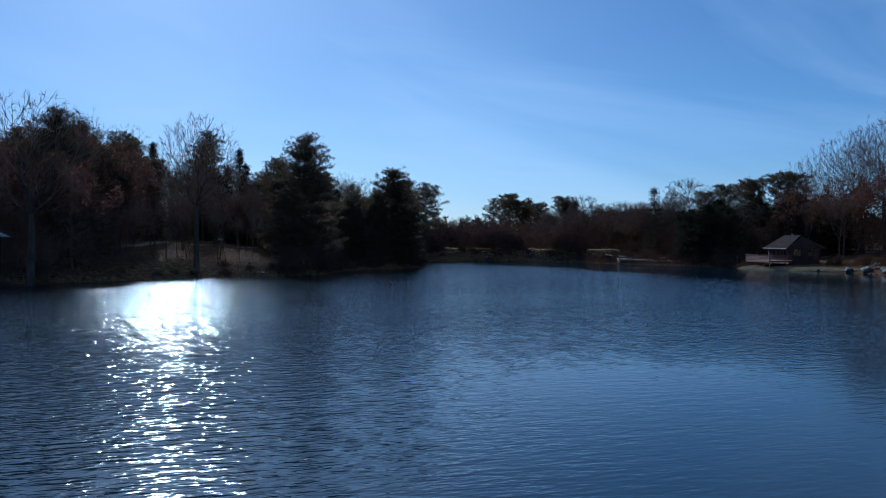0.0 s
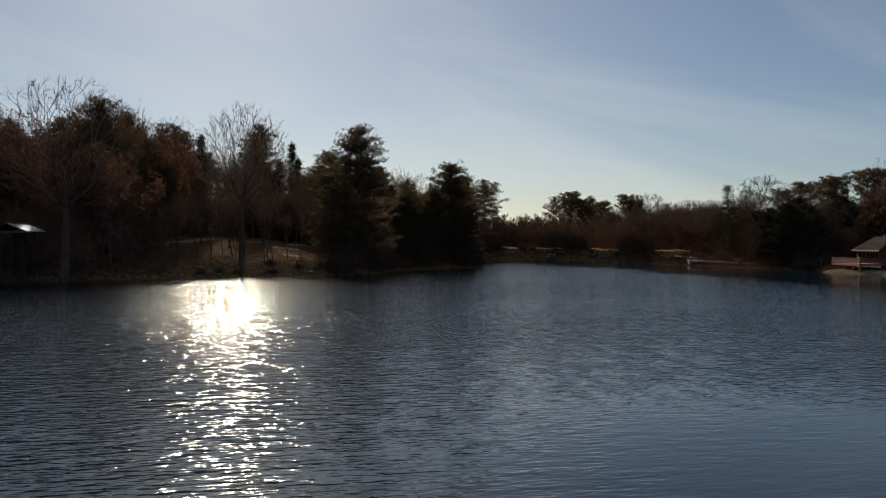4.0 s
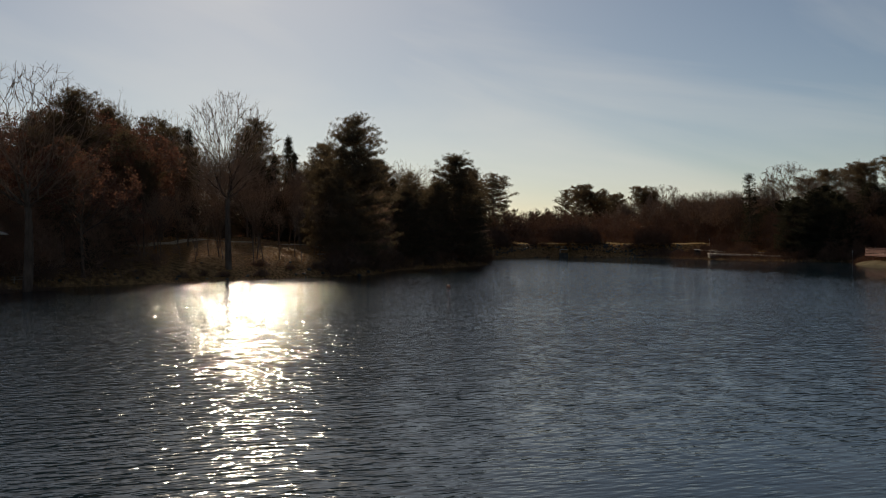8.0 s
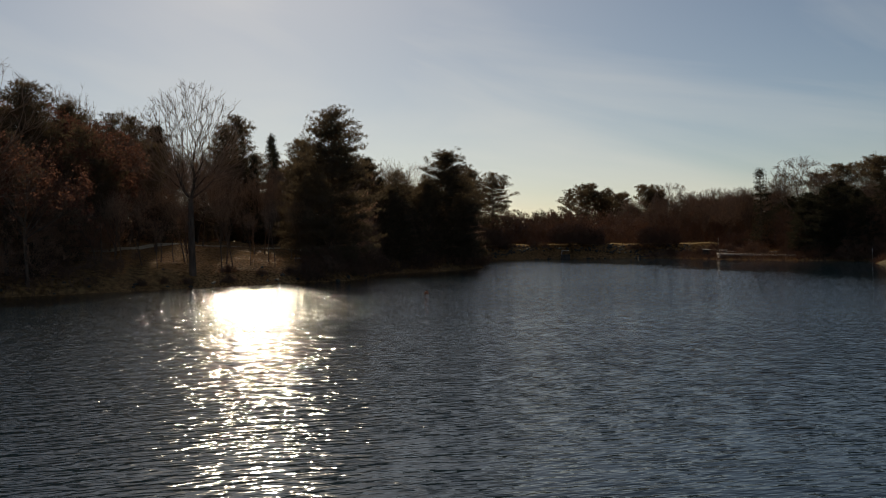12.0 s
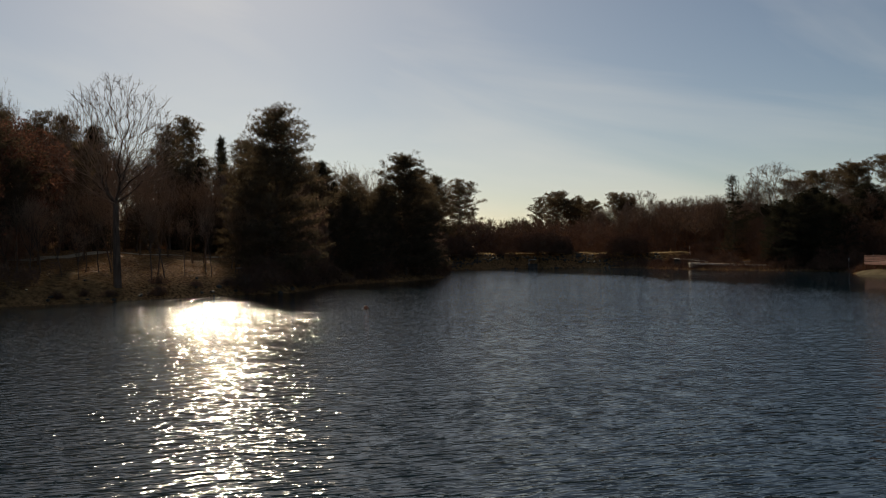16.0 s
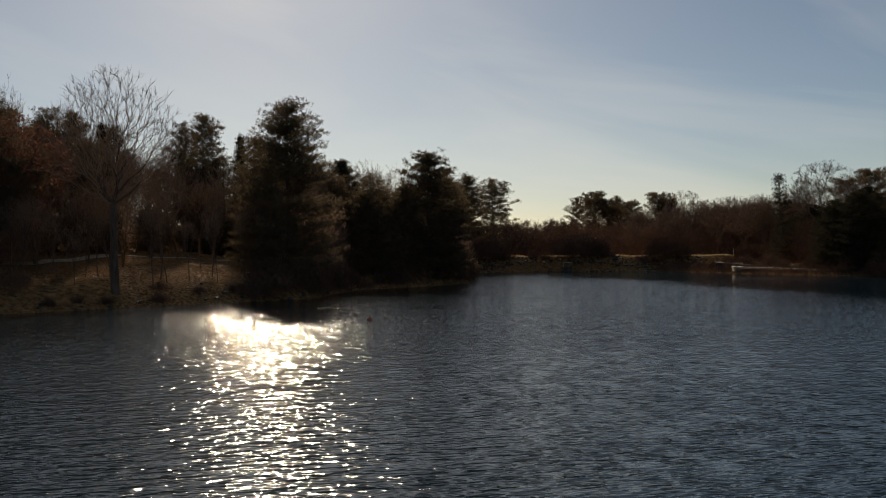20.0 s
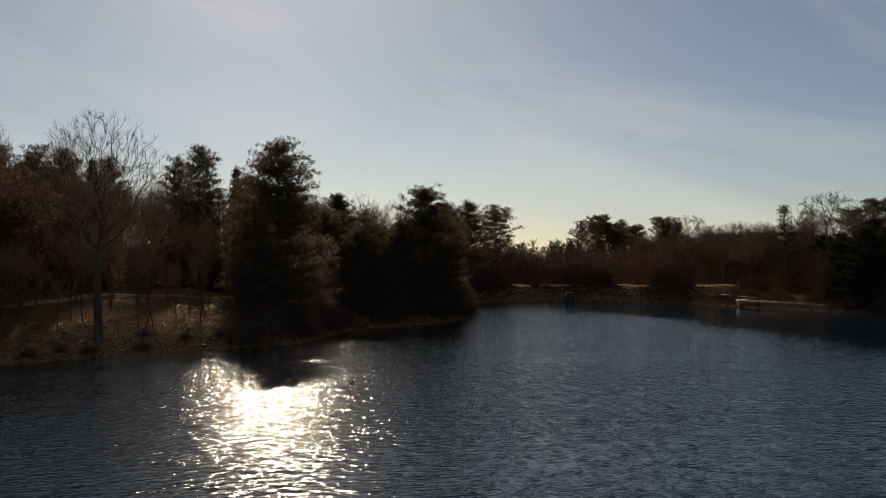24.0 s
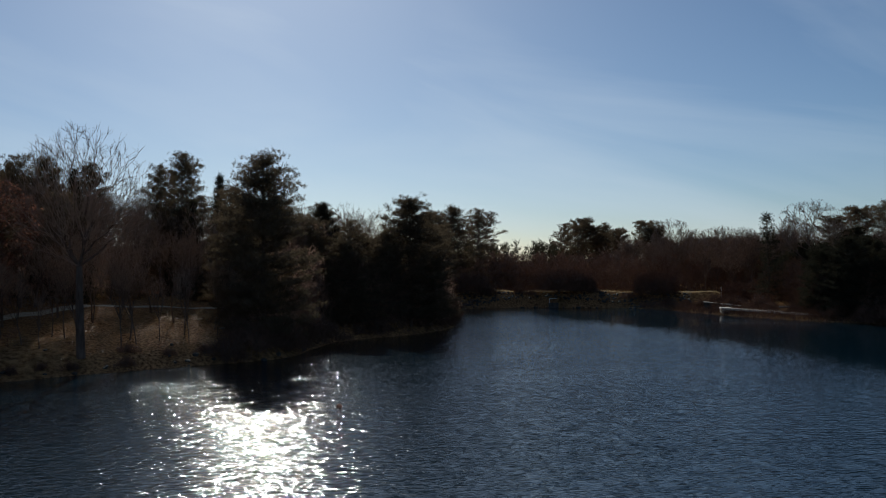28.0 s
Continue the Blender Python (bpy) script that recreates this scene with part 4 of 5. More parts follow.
# round-headed small trees planted on the crest
def crest_tree(seed):
    """A short trunk under a dense flattened head of fine twigs, 5 m tall."""
    rng = np.random.default_rng(seed)
    trunks, limbs = [], []
    heads = []
    for k in range(3):
        a = rng.uniform(0, 6.28)
        base = np.array([rng.normal(0, 0.25), rng.normal(0, 0.25), 0])
        pts = base + np.array([[0, 0, 0], [0.2 * math.cos(a), 0.2 * math.sin(a), 0.9], [0.9 * math.cos(a), 0.9 * math.sin(a), 2.0]])
        trunks.append(tube(pts, [0.16, 0.12, 0.08], 6))
        for _ in range(9):
            b = rng.uniform(0, 6.28)
            end = np.array([math.cos(b) * rng.uniform(1.5, 3.8), math.sin(b) * rng.uniform(1.5, 3.8), rng.uniform(2.4, 4.4)])
            mid = (pts[-1] + end) / 2 + (0, 0, 0.35)
            limbs.append(tube([pts[-1], mid, end], [0.06, 0.04, 0.015], 4))
    n = 2600
    a, r, u = rng.uniform(0, 6.28, n), np.sqrt(rng.random(n)) * 4.2, rng.random(n)
    z = 0.5 + u * 4.2 * np.sqrt(np.clip(1 - (r / 4.5) ** 4, 0.05, 1))
    c = np.c_[r * np.cos(a), r * np.sin(a), z]
    head = needles(rng, c, np.c_[0.5 * np.cos(a), 0.5 * np.sin(a), np.full(n, 0.7)], 0.75, 4, 0.045)
    ob = tagged(new("crest_tree"), "low round-headed bare tree on the dam", "tree")
    part("trunk", mesh_np("trunk", *join_np(trunks), M_BARK, True), None, ob)
    tagged(part("branchwork", mesh_np("branchwork", *join_np(limbs), M_BARK), None, ob), kind="stuff")
    tagged(part("twig_crown", mesh_np("twig_crown", *head, M_CRAB), None, ob), kind="stuff")
    return ob


first_pose.clear()
CREST = [Kind(crest_tree(500 + k), 4.9) for k in range(2)]
for n, (x, y, h, w) in enumerate([(33.9, 257, 5.8, 1.25), (56.4, 251, 5.4, 1.15), (74.7, 243, 4.8, 1.1), (10.8, 262, 5.2, 1.2), (39.5, 257.5, 4.6, 0.9), (-2, 266, 5, 1.0)]):
    CREST[n % 2].stand(x, y, h, w, 70 * n, "round-headed trees on the dam")
for ob, m in first_pose:
    ob.matrix_basis = m


def bush(seed):
    """A ragged shrub 2 m tall."""
    rng = np.random.default_rng(seed)
    stems = []
    for _ in range(16):
        a, lean = rng.uniform(0, 6.28), rng.uniform(0.1, 0.9)
        pts = [(0.1 * math.cos(a), 0.1 * math.sin(a), 0), (lean * math.cos(a) * 0.6, lean * math.sin(a) * 0.6, 0.9), (lean * math.cos(a) * 1.2, lean * math.sin(a) * 1.2, rng.uniform(1.3, 1.9))]
        stems.append(tube(pts, [0.035, 0.025, 0.01], 4))
    n = 420
    a, u = rng.uniform(0, 6.28, n), rng.random(n)
    lobes = 1 + 0.45 * np.sin(2 * a + seed) + 0.3 * np.sin(3 * a + 2 * seed)
    r = np.sqrt(rng.random(n)) * 1.2 * lobes
    c = np.c_[r * np.cos(a), r * np.sin(a), 0.1 + 1.7 * u * np.clip(1.05 - 0.5 * r + 0.25 * np.sin(4 * a), 0.1, 1.2)]
    head = needles(rng, c, np.c_[0.6 * np.cos(a), 0.6 * np.sin(a), np.full(n, 0.9)], 0.55, 4, 0.035)
    ob = tagged(new("shrub"), "bare tangled brown shrub at the water", "shrub")
    part("stem", mesh_np("stem", *join_np(stems), M_BARK), None, ob)
    tagged(part("twig_crown", mesh_np("twig_crown", *head, M_BRUSH), None, ob), kind="stuff")
    return ob


first_pose.clear()
BUSH = [Kind(bush(520 + k), 2.0) for k in range(3)]
rng = np.random.default_rng(530)
ring = np.concatenate([SHORE[(SHORE[:, 0] < 9) & (SHORE[:, 1] > 95) & (SHORE[:, 1] < 250)]])
count = 0
for p in ring:
    for _ in range(3 if p[0] > -16 else 2):
        q = p + rng.normal(0, 2.2, 2)
        if 0.4 < shore_distance(q[None])[0] < 7:
            low = -40 < q[0] < -18
            BUSH[count % 3].stand(q[0], q[1], rng.uniform(0.8, 1.5) if low else rng.uniform(1.6, 3.6), rng.uniform(1.0, 1.6), rng.uniform(0, 360), "shrubs along the shore")
            count += 1
for x, y, h in [(72.5, 224, 3.2), (69.5, 229, 2.2), (77, 206, 3.4), (80, 200, 4.0), (78.5, 196, 3.4), (82.5, 190, 4.2), (61, 240, 1.6), (58.5, 247, 1.8), (24, 259, 2.2), (16, 260, 3.0),
                (84, 188, 3.6), (81, 193, 3.0), (92, 158, 2.2), (94.5, 152, 2.6), (97, 147, 3.0), (64, 225, 2.0), (62.5, 231, 2.2), (67.5, 226, 2.6), (66, 233, 2.8), (71, 214, 2.0),
                (74.5, 208, 2.4), (70.5, 219, 2.8), (60, 236, 1.8), (76.2, 200, 2.6), (80, 190, 3.0), (83.5, 184, 3.0), (84.5, 180, 2.4), (-50, 104.5, 2.6), (-53, 103.5, 3.0),
                (-57, 104, 3.0), (-47.5, 108, 2.4), (50, 251.5, 1.8), (42, 255, 1.6), (27, 258, 1.5), (-60, 109, 3)]:
    BUSH[count % 3].stand(x, y, h, 1.35, 40 * count, "shrubs along the shore")
    count += 1
for ob, m in first_pose:
    ob.matrix_basis = m


# ---------------------------------------------------------------- footbridge with its pier
def beam(a, b, wide, tall, bevel=0.01):
    """A straight timber from a to b (top middle line)."""
    a, b = Vector(a), Vector(b)
    bm = boxed(-wide / 2, wide / 2, 0, (b - a).length, -tall, 0, bevel)
    m = Matrix.Translation(a) @ (b - a).to_track_quat("Y", "Z").to_matrix().to_4x4()
    bmesh.ops.transform(bm, matrix=m, verts=bm.verts)
    return bm


def footbridge():
    ob = tagged(new("footbridge"), "low pale concrete footbridge over the spillway", "bridge")
    a, b = Vector((64.6, 219.6, 1.25)), Vector((75.9, 200.9, 0.95))
    way = (b - a).normalized()
    side = Vector((way.y, -way.x, 0)).normalized()
    part("deck", beam(a, b, 2.2, 0.28, 0.03), M_PALE, ob, "pale concrete deck edge")
    for s in (-1.0, 1.0):
        part("kerb", beam(a + side * s + Vector((0, 0, 0.12)), b + side * s + Vector((0, 0, 0.12)), 0.2, 0.14, 0.02), M_PALE, ob)
    for t in (0.35, 0.7):
        p = a + (b - a) * t
        part("pile", boxed(p.x - 0.3, p.x + 0.3, p.y - 0.3, p.y + 0.3, -1.2, p.z - 0.27, 0.03), M_CONC, ob)
    return ob


footbridge()


def spillway_pier():
    ob = tagged(new("spillway_pier"), "square weathered concrete pier at the end of the footbridge", "pier")
    part("shaft", boxed(63.2, 65.0, 219.2, 221.0, -1.2, 1.2, 0.04), M_PALE, ob)
    part("cap", boxed(63.05, 65.15, 219.05, 221.15, 1.2, 1.42, 0.03), M_PALE, ob)
    for x in (63.3, 64.9):
        part("post", boxed(x - 0.04, x + 0.04, 219.3, 219.38, 1.42, 2.2), M_TIMBER, ob)
    part("rail", boxed(63.26, 64.94, 219.31, 219.37, 2.2, 2.28), M_TIMBER, ob)
    return ob


spillway_pier()


def retaining_wall():
    ob = tagged(new("retaining_wall"), "long low pale concrete wall above the spillway", "wall")
    part("wall", beam((61.8, 227.6, 2.25), (67.9, 222.6, 1.55), 0.45, 1.6, 0.03), M_ROCK, ob)
    part("coping", beam((61.7, 227.7, 2.35), (68.0, 222.5, 1.65), 0.62, 0.10, 0.02), M_PALE, ob)
    return ob


retaining_wall()


def log(x, y, length, turn, label):
    rng = np.random.default_rng(int(x * 10) & 255)
    z = ground_z(x, y)
    pts = np.array([[-length / 2, 0, 0.15], [-length / 6, 0.12, 0.18], [length / 5, -0.08, 0.2], [length / 2, 0.1, 0.16]])
    ob = tagged(new("log", mesh_np("log", *tube(pts, [0.20, 0.19, 0.17, 0.13], 8), M_TIMBER, True)), label, "log")
    ob.matrix_basis = pose(x, y, z - 0.03, 0, 0, turn)
    return ob


log(77, 219.5, 5.0, -15, "pale barkless log lying on the bank")
log(-19.5, 152, 5.0, -8, "pale fallen trunk on the leafy bank")


def outlet_rail():
    """The pipe guard on its slab, on the face of the dam."""
    ob = tagged(new("outlet_rail"), "white pipe guard rail on a concrete outlet slab", "railing")
    part("slab", boxed(30.8, 33.2, 254.0, 255.4, -0.6, 1.25, 0.04), M_ROCK, ob)
    for x in (31.0,):
        v, f = tube([(x, 254.2, 1.2), (x, 254.2, 1.8), (x, 254.2, 2.3)], [0.045, 0.045, 0.045], 8)
        part("post", mesh_np("post", v, f, M_WHITE, True), None, ob)
    v, f = tube([(30.95, 254.2, 2.3), (31.8, 254.2, 2.3), (32.9, 254.2, 2.3)], [0.05, 0.05, 0.05], 8)
    part("rail", mesh_np("rail", v, f, M_WHITE, True), None, ob)
    return ob


outlet_rail()


def marker_post(x, y, top):
    ob = tagged(new("marker_post"), "slim white marker post with a dark cap", "post", "marker posts by the path")
    z = ground_z(x, y)
    v, f = tube([(0, 0, 0), (0, 0, (top - z) / 2), (0, 0, top - z)], [0.06, 0.06, 0.055], 8)
    part("shaft", mesh_np("shaft", v, f, M_WHITE, True), None, ob)
    part("cap", boxed(-0.08, 0.08, -0.08, 0.08, top - z, top - z + 0.1, 0.02), M_DARK, ob)
    ob.matrix_basis = pose(x, y, z)
    return ob


for x, y, top in [(70.5, 245, 4.9), (72.1, 226, 3.4), (88.5, 189, 3.4), (81.8, 184.5, 2.4)]:
    marker_post(x, y, top)


def buoy(x, y):
    ob = tagged(new("buoy"), "small dark orange mooring buoy afloat", "buoy")
    bm = bmesh.new()
    bmesh.ops.create_uvsphere(bm, u_segments=16, v_segments=10, radius=0.24)
    for v in bm.verts:
        v.co.z = v.co.z * (1.25 if v.co.z > 0 else 0.8)
    part("float", bm, material("buoy_plastic", (0.32, 0.09, 0.04), 0.4, (0.4, 0.13, 0.06), 5), ob)
    v, f = tube([(0, 0, 0.26), (0, 0, 0.34), (0, 0, 0.40)], [0.05, 0.06, 0.03], 8)
    part("eye", mesh_np("eye", v, f, M_DARK, True), None, ob)
    ob.matrix_basis = pose(x, y, 0.02)
    return ob


buoy(0.4, 107.6)


# ---------------------------------------------------------------- the cabin and its deck
def slab(corners, thick):
    """A plate under four or three corners (top face)."""
    bm = bmesh.new()
    top = [bm.verts.new(c) for c in corners]
    low = [bm.verts.new(Vector(c) - Vector((0, 0, thick))) for c in corners]
    bm.faces.new(top)
    bm.faces.new(low[::-1])
    for k in range(len(top)):
        j = (k + 1) % len(top)
        bm.faces.new((top[k], low[k], low[j], top[j]))
    bmesh.ops.recalc_face_normals(bm, faces=bm.faces)
    return bm


def window(parent, x, y0, y1, z0, z1, axis):
    """A framed window set in the wall plane; axis 'x': the wall runs along y at x; 'y': along x at y0, from x to y1."""
    def bx(a, b, c, d, lo, hi):
        return boxed(a, b, c, d, lo, hi, 0.008) if axis == "x" else boxed(c, d, a, b, lo, hi, 0.008)
    win = part("window", bx(x - 0.06, x + 0.02, y0, y1, z0 - 0.08, z0), M_TRIM, parent, "window with a pale painted frame")
    part("frame", bx(x - 0.05, x + 0.03, y0, y0 + 0.08, z0, z1), M_TRIM, win)
    part("frame", bx(x - 0.05, x + 0.03, y1 - 0.08, y1, z0, z1), M_TRIM, win)
    part("frame", bx(x - 0.05, x + 0.03, y0, y1, z1, z1 + 0.08), M_TRIM, win)
    mid = (y0 + y1) / 2
    part("mullion", bx(x - 0.04, x + 0.02, mid - 0.03, mid + 0.03, z0, z1), M_TRIM, win)
    part("pane", bx(x - 0.015, x - 0.005, y0 + 0.08, y1 - 0.08, z0, z1), M_GLASS, win)
    return win


def cabin():
    x0, x1, y0, y1 = 84.1, 91.0, 163.4, 173.0
    zf, ze, zr = 2.0, 4.55, 7.2
    ob = tagged(new("cabin"), "dark brown lakeside cabin with a grey hipped roof", "cabin")
    part("plinth", boxed(x0 + 0.1, x1 - 0.1, y0 + 0.1, y1 - 0.1, -0.2, zf, 0.02), M_WALL, ob)
    for name, b in (("wall", (x0, x0 + 0.2, y0, y1)), ("wall", (x1 - 0.2, x1, y0, y1)), ("wall", (x0 + 0.2, x1 - 0.2, y0, y0 + 0.2)), ("wall", (x0 + 0.2, x1 - 0.2, y1 - 0.2, y1))):
        part(name, boxed(*b, zf, ze, 0.01), M_WALL, ob)
    for k in range(11):
        z = zf + 0.05 + k * 0.225
        part("board", boxed(x0 - 0.025, x0 - 0.002, y0, y1, z, z + 0.21, 0.005), M_WALL, ob)
        part("board", boxed(x0, x1, y0 - 0.025, y0 - 0.002, z, z + 0.21, 0.005), M_WALL, ob)
    for k in range(5):
        window(ob, x0 - 0.03, y0 + 0.7 + k * 1.75, y0 + 2.0 + k * 1.75, 3.0, 4.2, "x")
    for k in range(2):
        window(ob, y0 - 0.03, x0 + 1.1 + k * 3.2, x0 + 2.6 + k * 3.2, 3.0, 4.2, "y")
    e = 0.8
    ex0, ex1, ey0, ey1, cx = x0 - e, x1 + e, y0 - e, y1 + e, (x0 + x1) / 2
    ra, rb = (cx, 165.2, zr), (cx, 172.8, zr)
    roof = part("roof", slab([(ex0, ey0, ze), (ex0, ey1, ze), rb, ra], 0.14), M_SHINGLE, ob, "weathered grey shingle roof")
    part("roof_plane", slab([(ex1, ey1, ze), (ex1, ey0, ze), ra, rb], 0.14), M_SHINGLE, roof)
    part("gable", slab([(x1, y0 + 0.2, ze - 0.1), (x0, y0 + 0.2, ze - 0.1), (cx, y0 + 0.9, zr - 0.18)], 0.14), M_WALL, ob, "dark boarded gable")
    part("roof_plane", slab([(ex0, ey1, ze), (ex1, ey1, ze), rb], 0.14), M_SHINGLE, roof)
    part("ridge_cap", beam((cx, 165.1, zr + 0.07), (cx, 172.9, zr + 0.07), 0.3, 0.08, 0.02), M_SHINGLE, roof)
    for k in range(12):
        t = (k + 0.5) / 12.5
        xa = ex0 + (cx - ex0) * t
        ya, yb = ey0 + (165.2 - ey0) * t, ey1 + (172.8 - ey1) * t
        part("course", beam((xa, ya, ze + (zr - ze) * t + 0.035), (xa, yb, ze + (zr - ze) * t + 0.035), 0.26, 0.04, 0.008), M_SHINGLE, roof)
    part("fascia", boxed(ex0 - 0.03, ex0, ey0, ey1, ze - 0.24, ze - 0.02), M_TRIM, ob, "dark tan fascia board")
    part("fascia", boxed(ex0, ex1, ey0 - 0.03, ey0, ze - 0.24, ze - 0.02), M_WALL, ob)
    part("chimney", boxed(cx + 0.6, cx + 1.2, 170.0, 170.6, 6.0, 7.6, 0.02), M_ROCK, ob)
    part("door", boxed(x0 + 5.4, x0 + 6.3, y0 - 0.06, y0 - 0.026, zf + 0.02, zf + 2.05, 0.01), M_RED, ob, "dark red plank door")
    return ob


cabin()


def deck():
    x0, x1, y0, y1, z = 79.0, 83.9, 161.2, 173.0, 1.95
    ob = tagged(new("deck"), "red-stained timber deck with a plank railing beside the cabin", "deck")
    for k in range(26):
        y = y0 + k * 0.455
        part("plank", boxed(x0, x1, y, y + 0.44, z - 0.05, z, 0.008), M_RED, ob)
    for x in (x0 + 0.1, x1 - 0.2):
        for k in range(5):
            y = y0 + 0.15 + k * 2.85
            part("post", boxed(x, x + 0.14, y, y + 0.14, ground_z(x, y) - 0.3, z - 0.05), M_RED, ob)
    part("joist", boxed(x0, x0 + 0.08, y0, y1, z - 0.30, z - 0.055), M_RED, ob)
    part("joist", boxed(x0 + 0.08, x1, y0, y0 + 0.08, z - 0.30, z - 0.055), M_RED, ob)
    part("skirt", boxed(x0 - 0.03, x0 - 0.005, y0, y1, z - 0.42, z - 0.02), M_RED, ob)
    for k in range(9):
        y = y0 + 0.05 + k * 1.45
        part("rail_post", boxed(x0 + 0.02, x0 + 0.12, y, y + 0.1, z, z + 1.02), M_RED, ob)
    for k in range(4):
        x = x0 + 0.1 + k * 1.5
        part("rail_post", boxed(x, x + 0.1, y0 + 0.02, y0 + 0.12, z, z + 1.02), M_RED, ob)
    for h in (0.18, 0.42, 0.66, 0.92):
        part("rail", boxed(x0 - 0.03, x0 + 0.015, y0, y1, z + h, z + h + 0.16), M_RED, ob)
        part("rail", boxed(x0 + 0.02, x1, y0 - 0.03, y0 + 0.015, z + h, z + h + 0.16), M_RED, ob)
    part("cap_rail", boxed(x0 - 0.08, x0 + 0.16, y0, y1, z + 1.09, z + 1.13), M_RED, ob)
    return ob


deck()


# ---------------------------------------------------------------- the shelter among the trees
def shelter():
    x0, x1, y0, y1 = -56.8, -53.2, 106.6, 110.4
    z = ground_z(-57, 108)
    top = 6.9
    ob = tagged(new("shelter"), "low open park shelter with a sunlit sheet-metal roof", "shelter")
    part("floor_slab", boxed(x0, x1, y0, y1, z - 1.0, z + 0.12, 0.03), M_CONC, ob)
    for x in (x0 + 0.4, (x0 + x1) / 2, x1 - 0.4):
        for y in (y0 + 0.4, y1 - 0.4):
            part("post", boxed(x - 0.09, x + 0.09, y - 0.09, y + 0.09, z + 0.12, top - 0.2, 0.01), M_WALL, ob)
    part("back_wall", boxed(x0 + 0.2, x1 - 1.4, y1 - 0.45, y1 - 0.33, z + 0.12, top - 0.25, 0.01), M_WALL, ob)
    cx, ridge = (x0 + x1) / 2, top + 0.75
    roof = part("roof", slab([(x1 + 0.6, y1 + 0.7, top - 0.2), (x1 + 0.6, y0 - 0.7, top - 0.2), (cx, y0 - 0.7, ridge), (cx, y1 + 0.7, ridge)], 0.08), M_TIN, ob, "bright sheet-metal roof")
    # the slope away from the sun: its shade is put into the dark siding colour
    part("roof_plane", slab([(x0 - 0.6, y0 - 0.7, top - 0.2), (x0 - 0.6, y1 + 0.7, top - 0.2), (cx, y1 + 0.7, ridge), (cx, y0 - 0.7, ridge)], 0.08), M_WALL, roof, "roof slope darkened in colour to stand for shade")
    for k in range(8):
        y = y0 - 0.6 + k * (y1 - y0 + 1.2) / 7
        part("seam", beam((x1 + 0.6, y, top - 0.17), (cx, y, ridge + 0.03), 0.05, 0.04, 0.005), M_TIN, roof)
    part("beam", boxed(x0 - 0.3, x1 + 0.3, y0 + 0.3, y0 + 0.48, top - 0.42, top - 0.2), M_TIMBER, ob)
    part("beam", boxed(x0 - 0.3, x1 + 0.3, y1 - 0.48, y1 - 0.3, top - 0.42, top - 0.2), M_TIMBER, ob)
    return ob


shelter()


def picnic_table(x, y, turn):
    ob = tagged(new("picnic_table"), "weathered timber picnic table with benches", "table", "picnic tables")
    for k in range(5):
        part("plank", boxed(-0.9, 0.9, -0.36 + k * 0.15, -0.23 + k * 0.15, 0.71, 0.75), M_TIMBER, ob)
    for s in (-0.72, 0.72):
        part("bench", boxed(-0.9, 0.9, s - 0.13, s + 0.13, 0.42, 0.46), M_TIMBER, ob)
    for u in (-0.6, 0.6):
        for s in (-1, 1):
            part("leg", beam((u, s * 0.2, 0.71), (u, s * 0.7, 0.0), 0.09, 0.09), M_TIMBER, ob)
        part("brace", boxed(u - 0.04, u + 0.04, -0.72, 0.72, 0.34, 0.42), M_TIMBER, ob)
    ob.matrix_basis = pose(x, y, ground_z(x, y), 0, 0, turn)
    return ob


picnic_table(-52.5, 113.5, 20)


def driftwood(x, y, turn, seed):
    """A barkless fallen limb with a few stubs, one end lifted."""
    rng = np.random.default_rng(seed)
    main = np.array([[-1.6, 0, 0.15], [-0.6, 0.1, 0.35], [0.5, -0.05, 0.75], [1.5, 0.1, 1.25]])
    pieces = [tube(main, [0.16, 0.14, 0.10, 0.05], 7)]
    for k in (1, 2, 2):
        a = rng.uniform(-1.2, 1.2)
        tip = main[k] + np.array([0.5, math.sin(a) * 0.8, 0.45 + 0.3 * math.cos(a)])
        pieces.append(tube([main[k], (main[k] + tip) / 2 + (0, 0, 0.1), tip], [0.07, 0.05, 0.02], 5))
    ob = tagged(new("driftwood", mesh_np("driftwood", *join_np(pieces), M_TIMBER, True)), "pale barkless driftwood limb among the shore rocks", "driftwood", "driftwood on the shore")
    ob.matrix_basis = pose(x, y, ground_z(x, y) - 0.05, 0, 0, turn)
    return ob


driftwood(88.6, 140.6, 20, 801)
driftwood(90.4, 143.2, -35, 802)


# ---------------------------------------------------------------- dry grass and leaves on the banks
def grass(name, xy, low, high, mat, label, seed):
    rng = np.random.default_rng(seed)
    c = np.c_[xy, ground_height(xy) - 0.02]
    v, f = needles(rng, c, np.tile([0, 0, 1.6], (len(c), 1)), 1.0, 4, 0.035)
    k = np.repeat(rng.uniform(low, high, len(c)), 12)[:, None]
    centre = np.repeat(c, 12, 0)
    return tagged(new(name, mesh_np(name, centre + (v - centre) * k, f, mat)), label, "grass", kind="stuff")


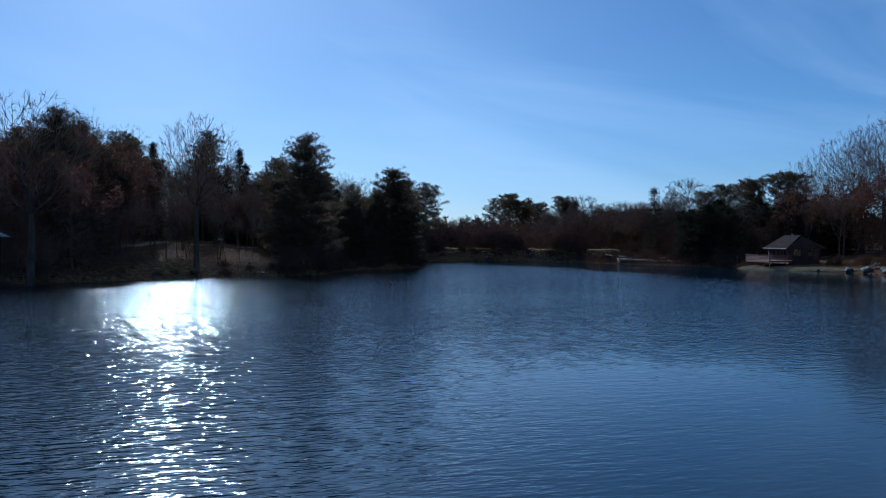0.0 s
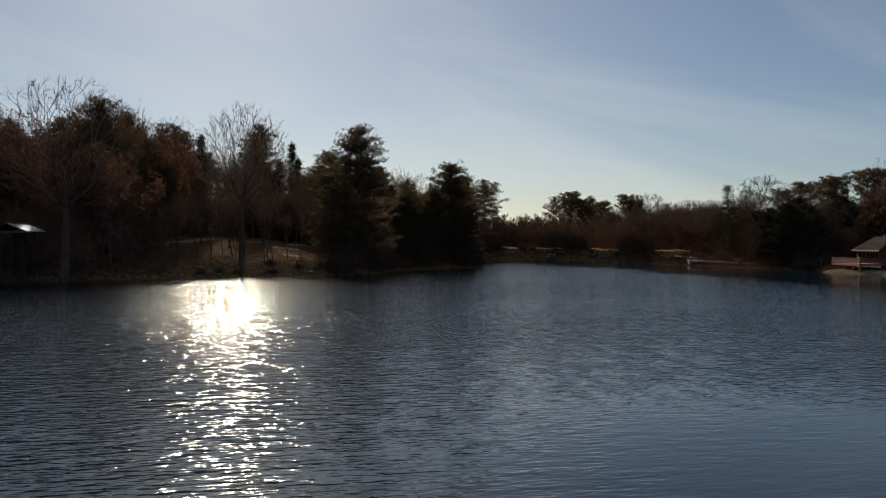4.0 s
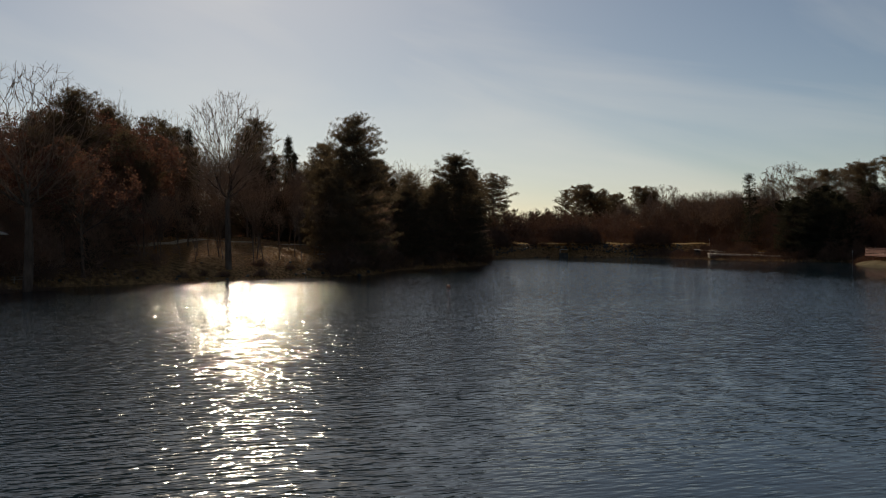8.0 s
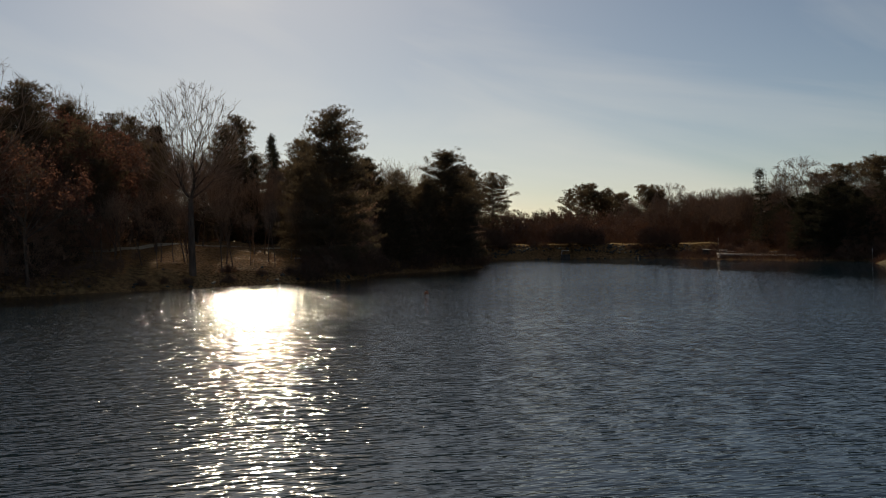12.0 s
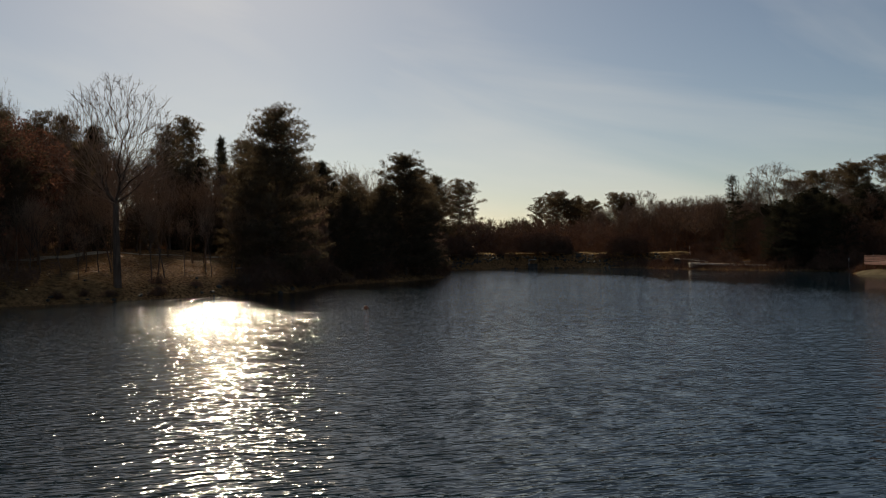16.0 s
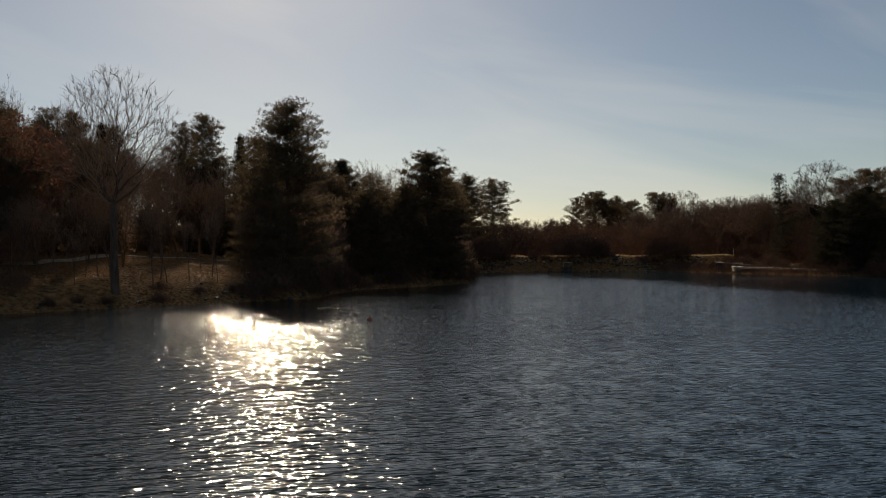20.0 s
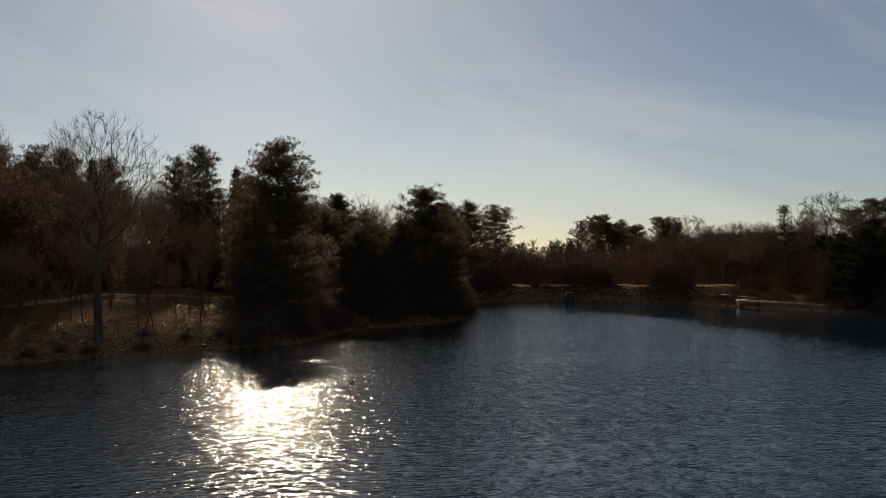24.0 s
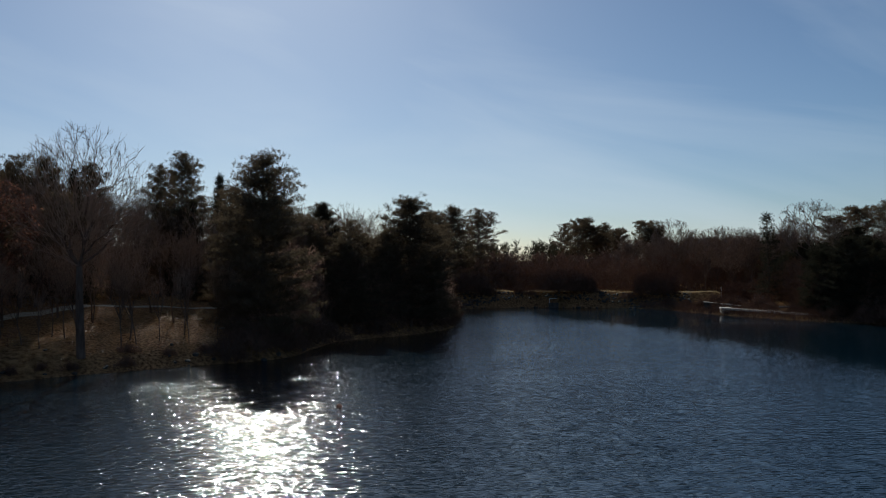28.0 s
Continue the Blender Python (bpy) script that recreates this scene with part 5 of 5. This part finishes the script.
M_STRAW = material("dry_straw", (0.14, 0.07, 0.028), 0.85, (0.27, 0.145, 0.06), 0.7, 4, spec=0.1, translucent=0.1, vary=0.3)
rng = np.random.default_rng(700)
xy = np.c_[rng.uniform(-75, 8, 26000), rng.uniform(100, 200, 26000)]
d = shore_distance(xy)
grass("bank_grass", xy[(d > 0.2) & (d < 16)], 0.08, 0.28, M_STRAW, "dry brown grass and leaves on the bank", 701)
M_LEAF = material("fallen_oak_leaves", (0.18, 0.095, 0.045), 0.6, (0.36, 0.20, 0.095), 0.9, 4, vary=0.4, spec=0.18)
xy = np.c_[rng.uniform(-60, 4, 22000), rng.uniform(112, 175, 22000)]
xy = xy[(shore_distance(xy) > 1.5) & (shore_distance(xy) < 34)]
way = np.c_[rng.normal(0, 0.28, (len(xy), 2)), np.ones(len(xy))]
way /= np.linalg.norm(way, axis=1, keepdims=True)
u = np.cross(way, rng.normal(0, 1, way.shape))
u *= (rng.uniform(0.04, 0.10, len(xy)) / np.linalg.norm(u, axis=1))[:, None]
w = np.cross(way, u) * 0.7
c = np.c_[xy, ground_height(xy) + 0.07]
tagged(new("fallen_leaves", mesh_np("fallen_leaves", np.stack([c - u, c - w, c + u, c + w], 1).reshape(-1, 3), np.arange(4 * len(c)).reshape(-1, 4), M_LEAF)),
       "glinting brown oak leaves strewn over the bank", "leaves", kind="stuff")
xy = np.c_[rng.uniform(-5, 90, 30000), rng.uniform(125, 285, 30000)]
d = shore_distance(xy)
grass("dam_grass", xy[(d > 0.2) & (d < 14) & ((xy[:, 0] < 75) | (xy[:, 1] > 178) | (d > 4))], 0.2, 0.55, M_STRAW, "dry grass on the dam and shore", 702)

# the crest's sunlit edge, with the sunlight put into a paler grass colour
M_SUNLIT_GRASS = material("sunlit_grass", (0.30, 0.225, 0.13), 0.85, (0.44, 0.34, 0.20), 0.7, 4, spec=0.1, translucent=0.4, vary=0.3)
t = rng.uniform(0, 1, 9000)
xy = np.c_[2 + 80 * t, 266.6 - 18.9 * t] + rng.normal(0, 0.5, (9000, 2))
grass("crest_grass", xy, 0.15, 0.4, M_SUNLIT_GRASS, "dry grass along the crest of the dam, coloured paler as if sunlit", 705)

xy = np.c_[rng.uniform(52, 92, 30000), rng.uniform(172, 262, 30000)]
d = shore_distance(xy)
grass("shore_reeds", xy[(d > -0.4) & (d < 5.5)], 0.5, 1.3, M_BRUSH, "brown dead reeds and brush along the far shore", 703)
xy = np.c_[rng.uniform(-80, 12, 40000), rng.uniform(90, 262, 40000)]
d = shore_distance(xy)
grass("bank_brush", xy[(d > -0.3) & (d < 3.0) & ((xy[:, 0] < -40) | (xy[:, 0] > -17))], 0.5, 1.5, M_BRUSH, "brown brush overhanging the water", 704)
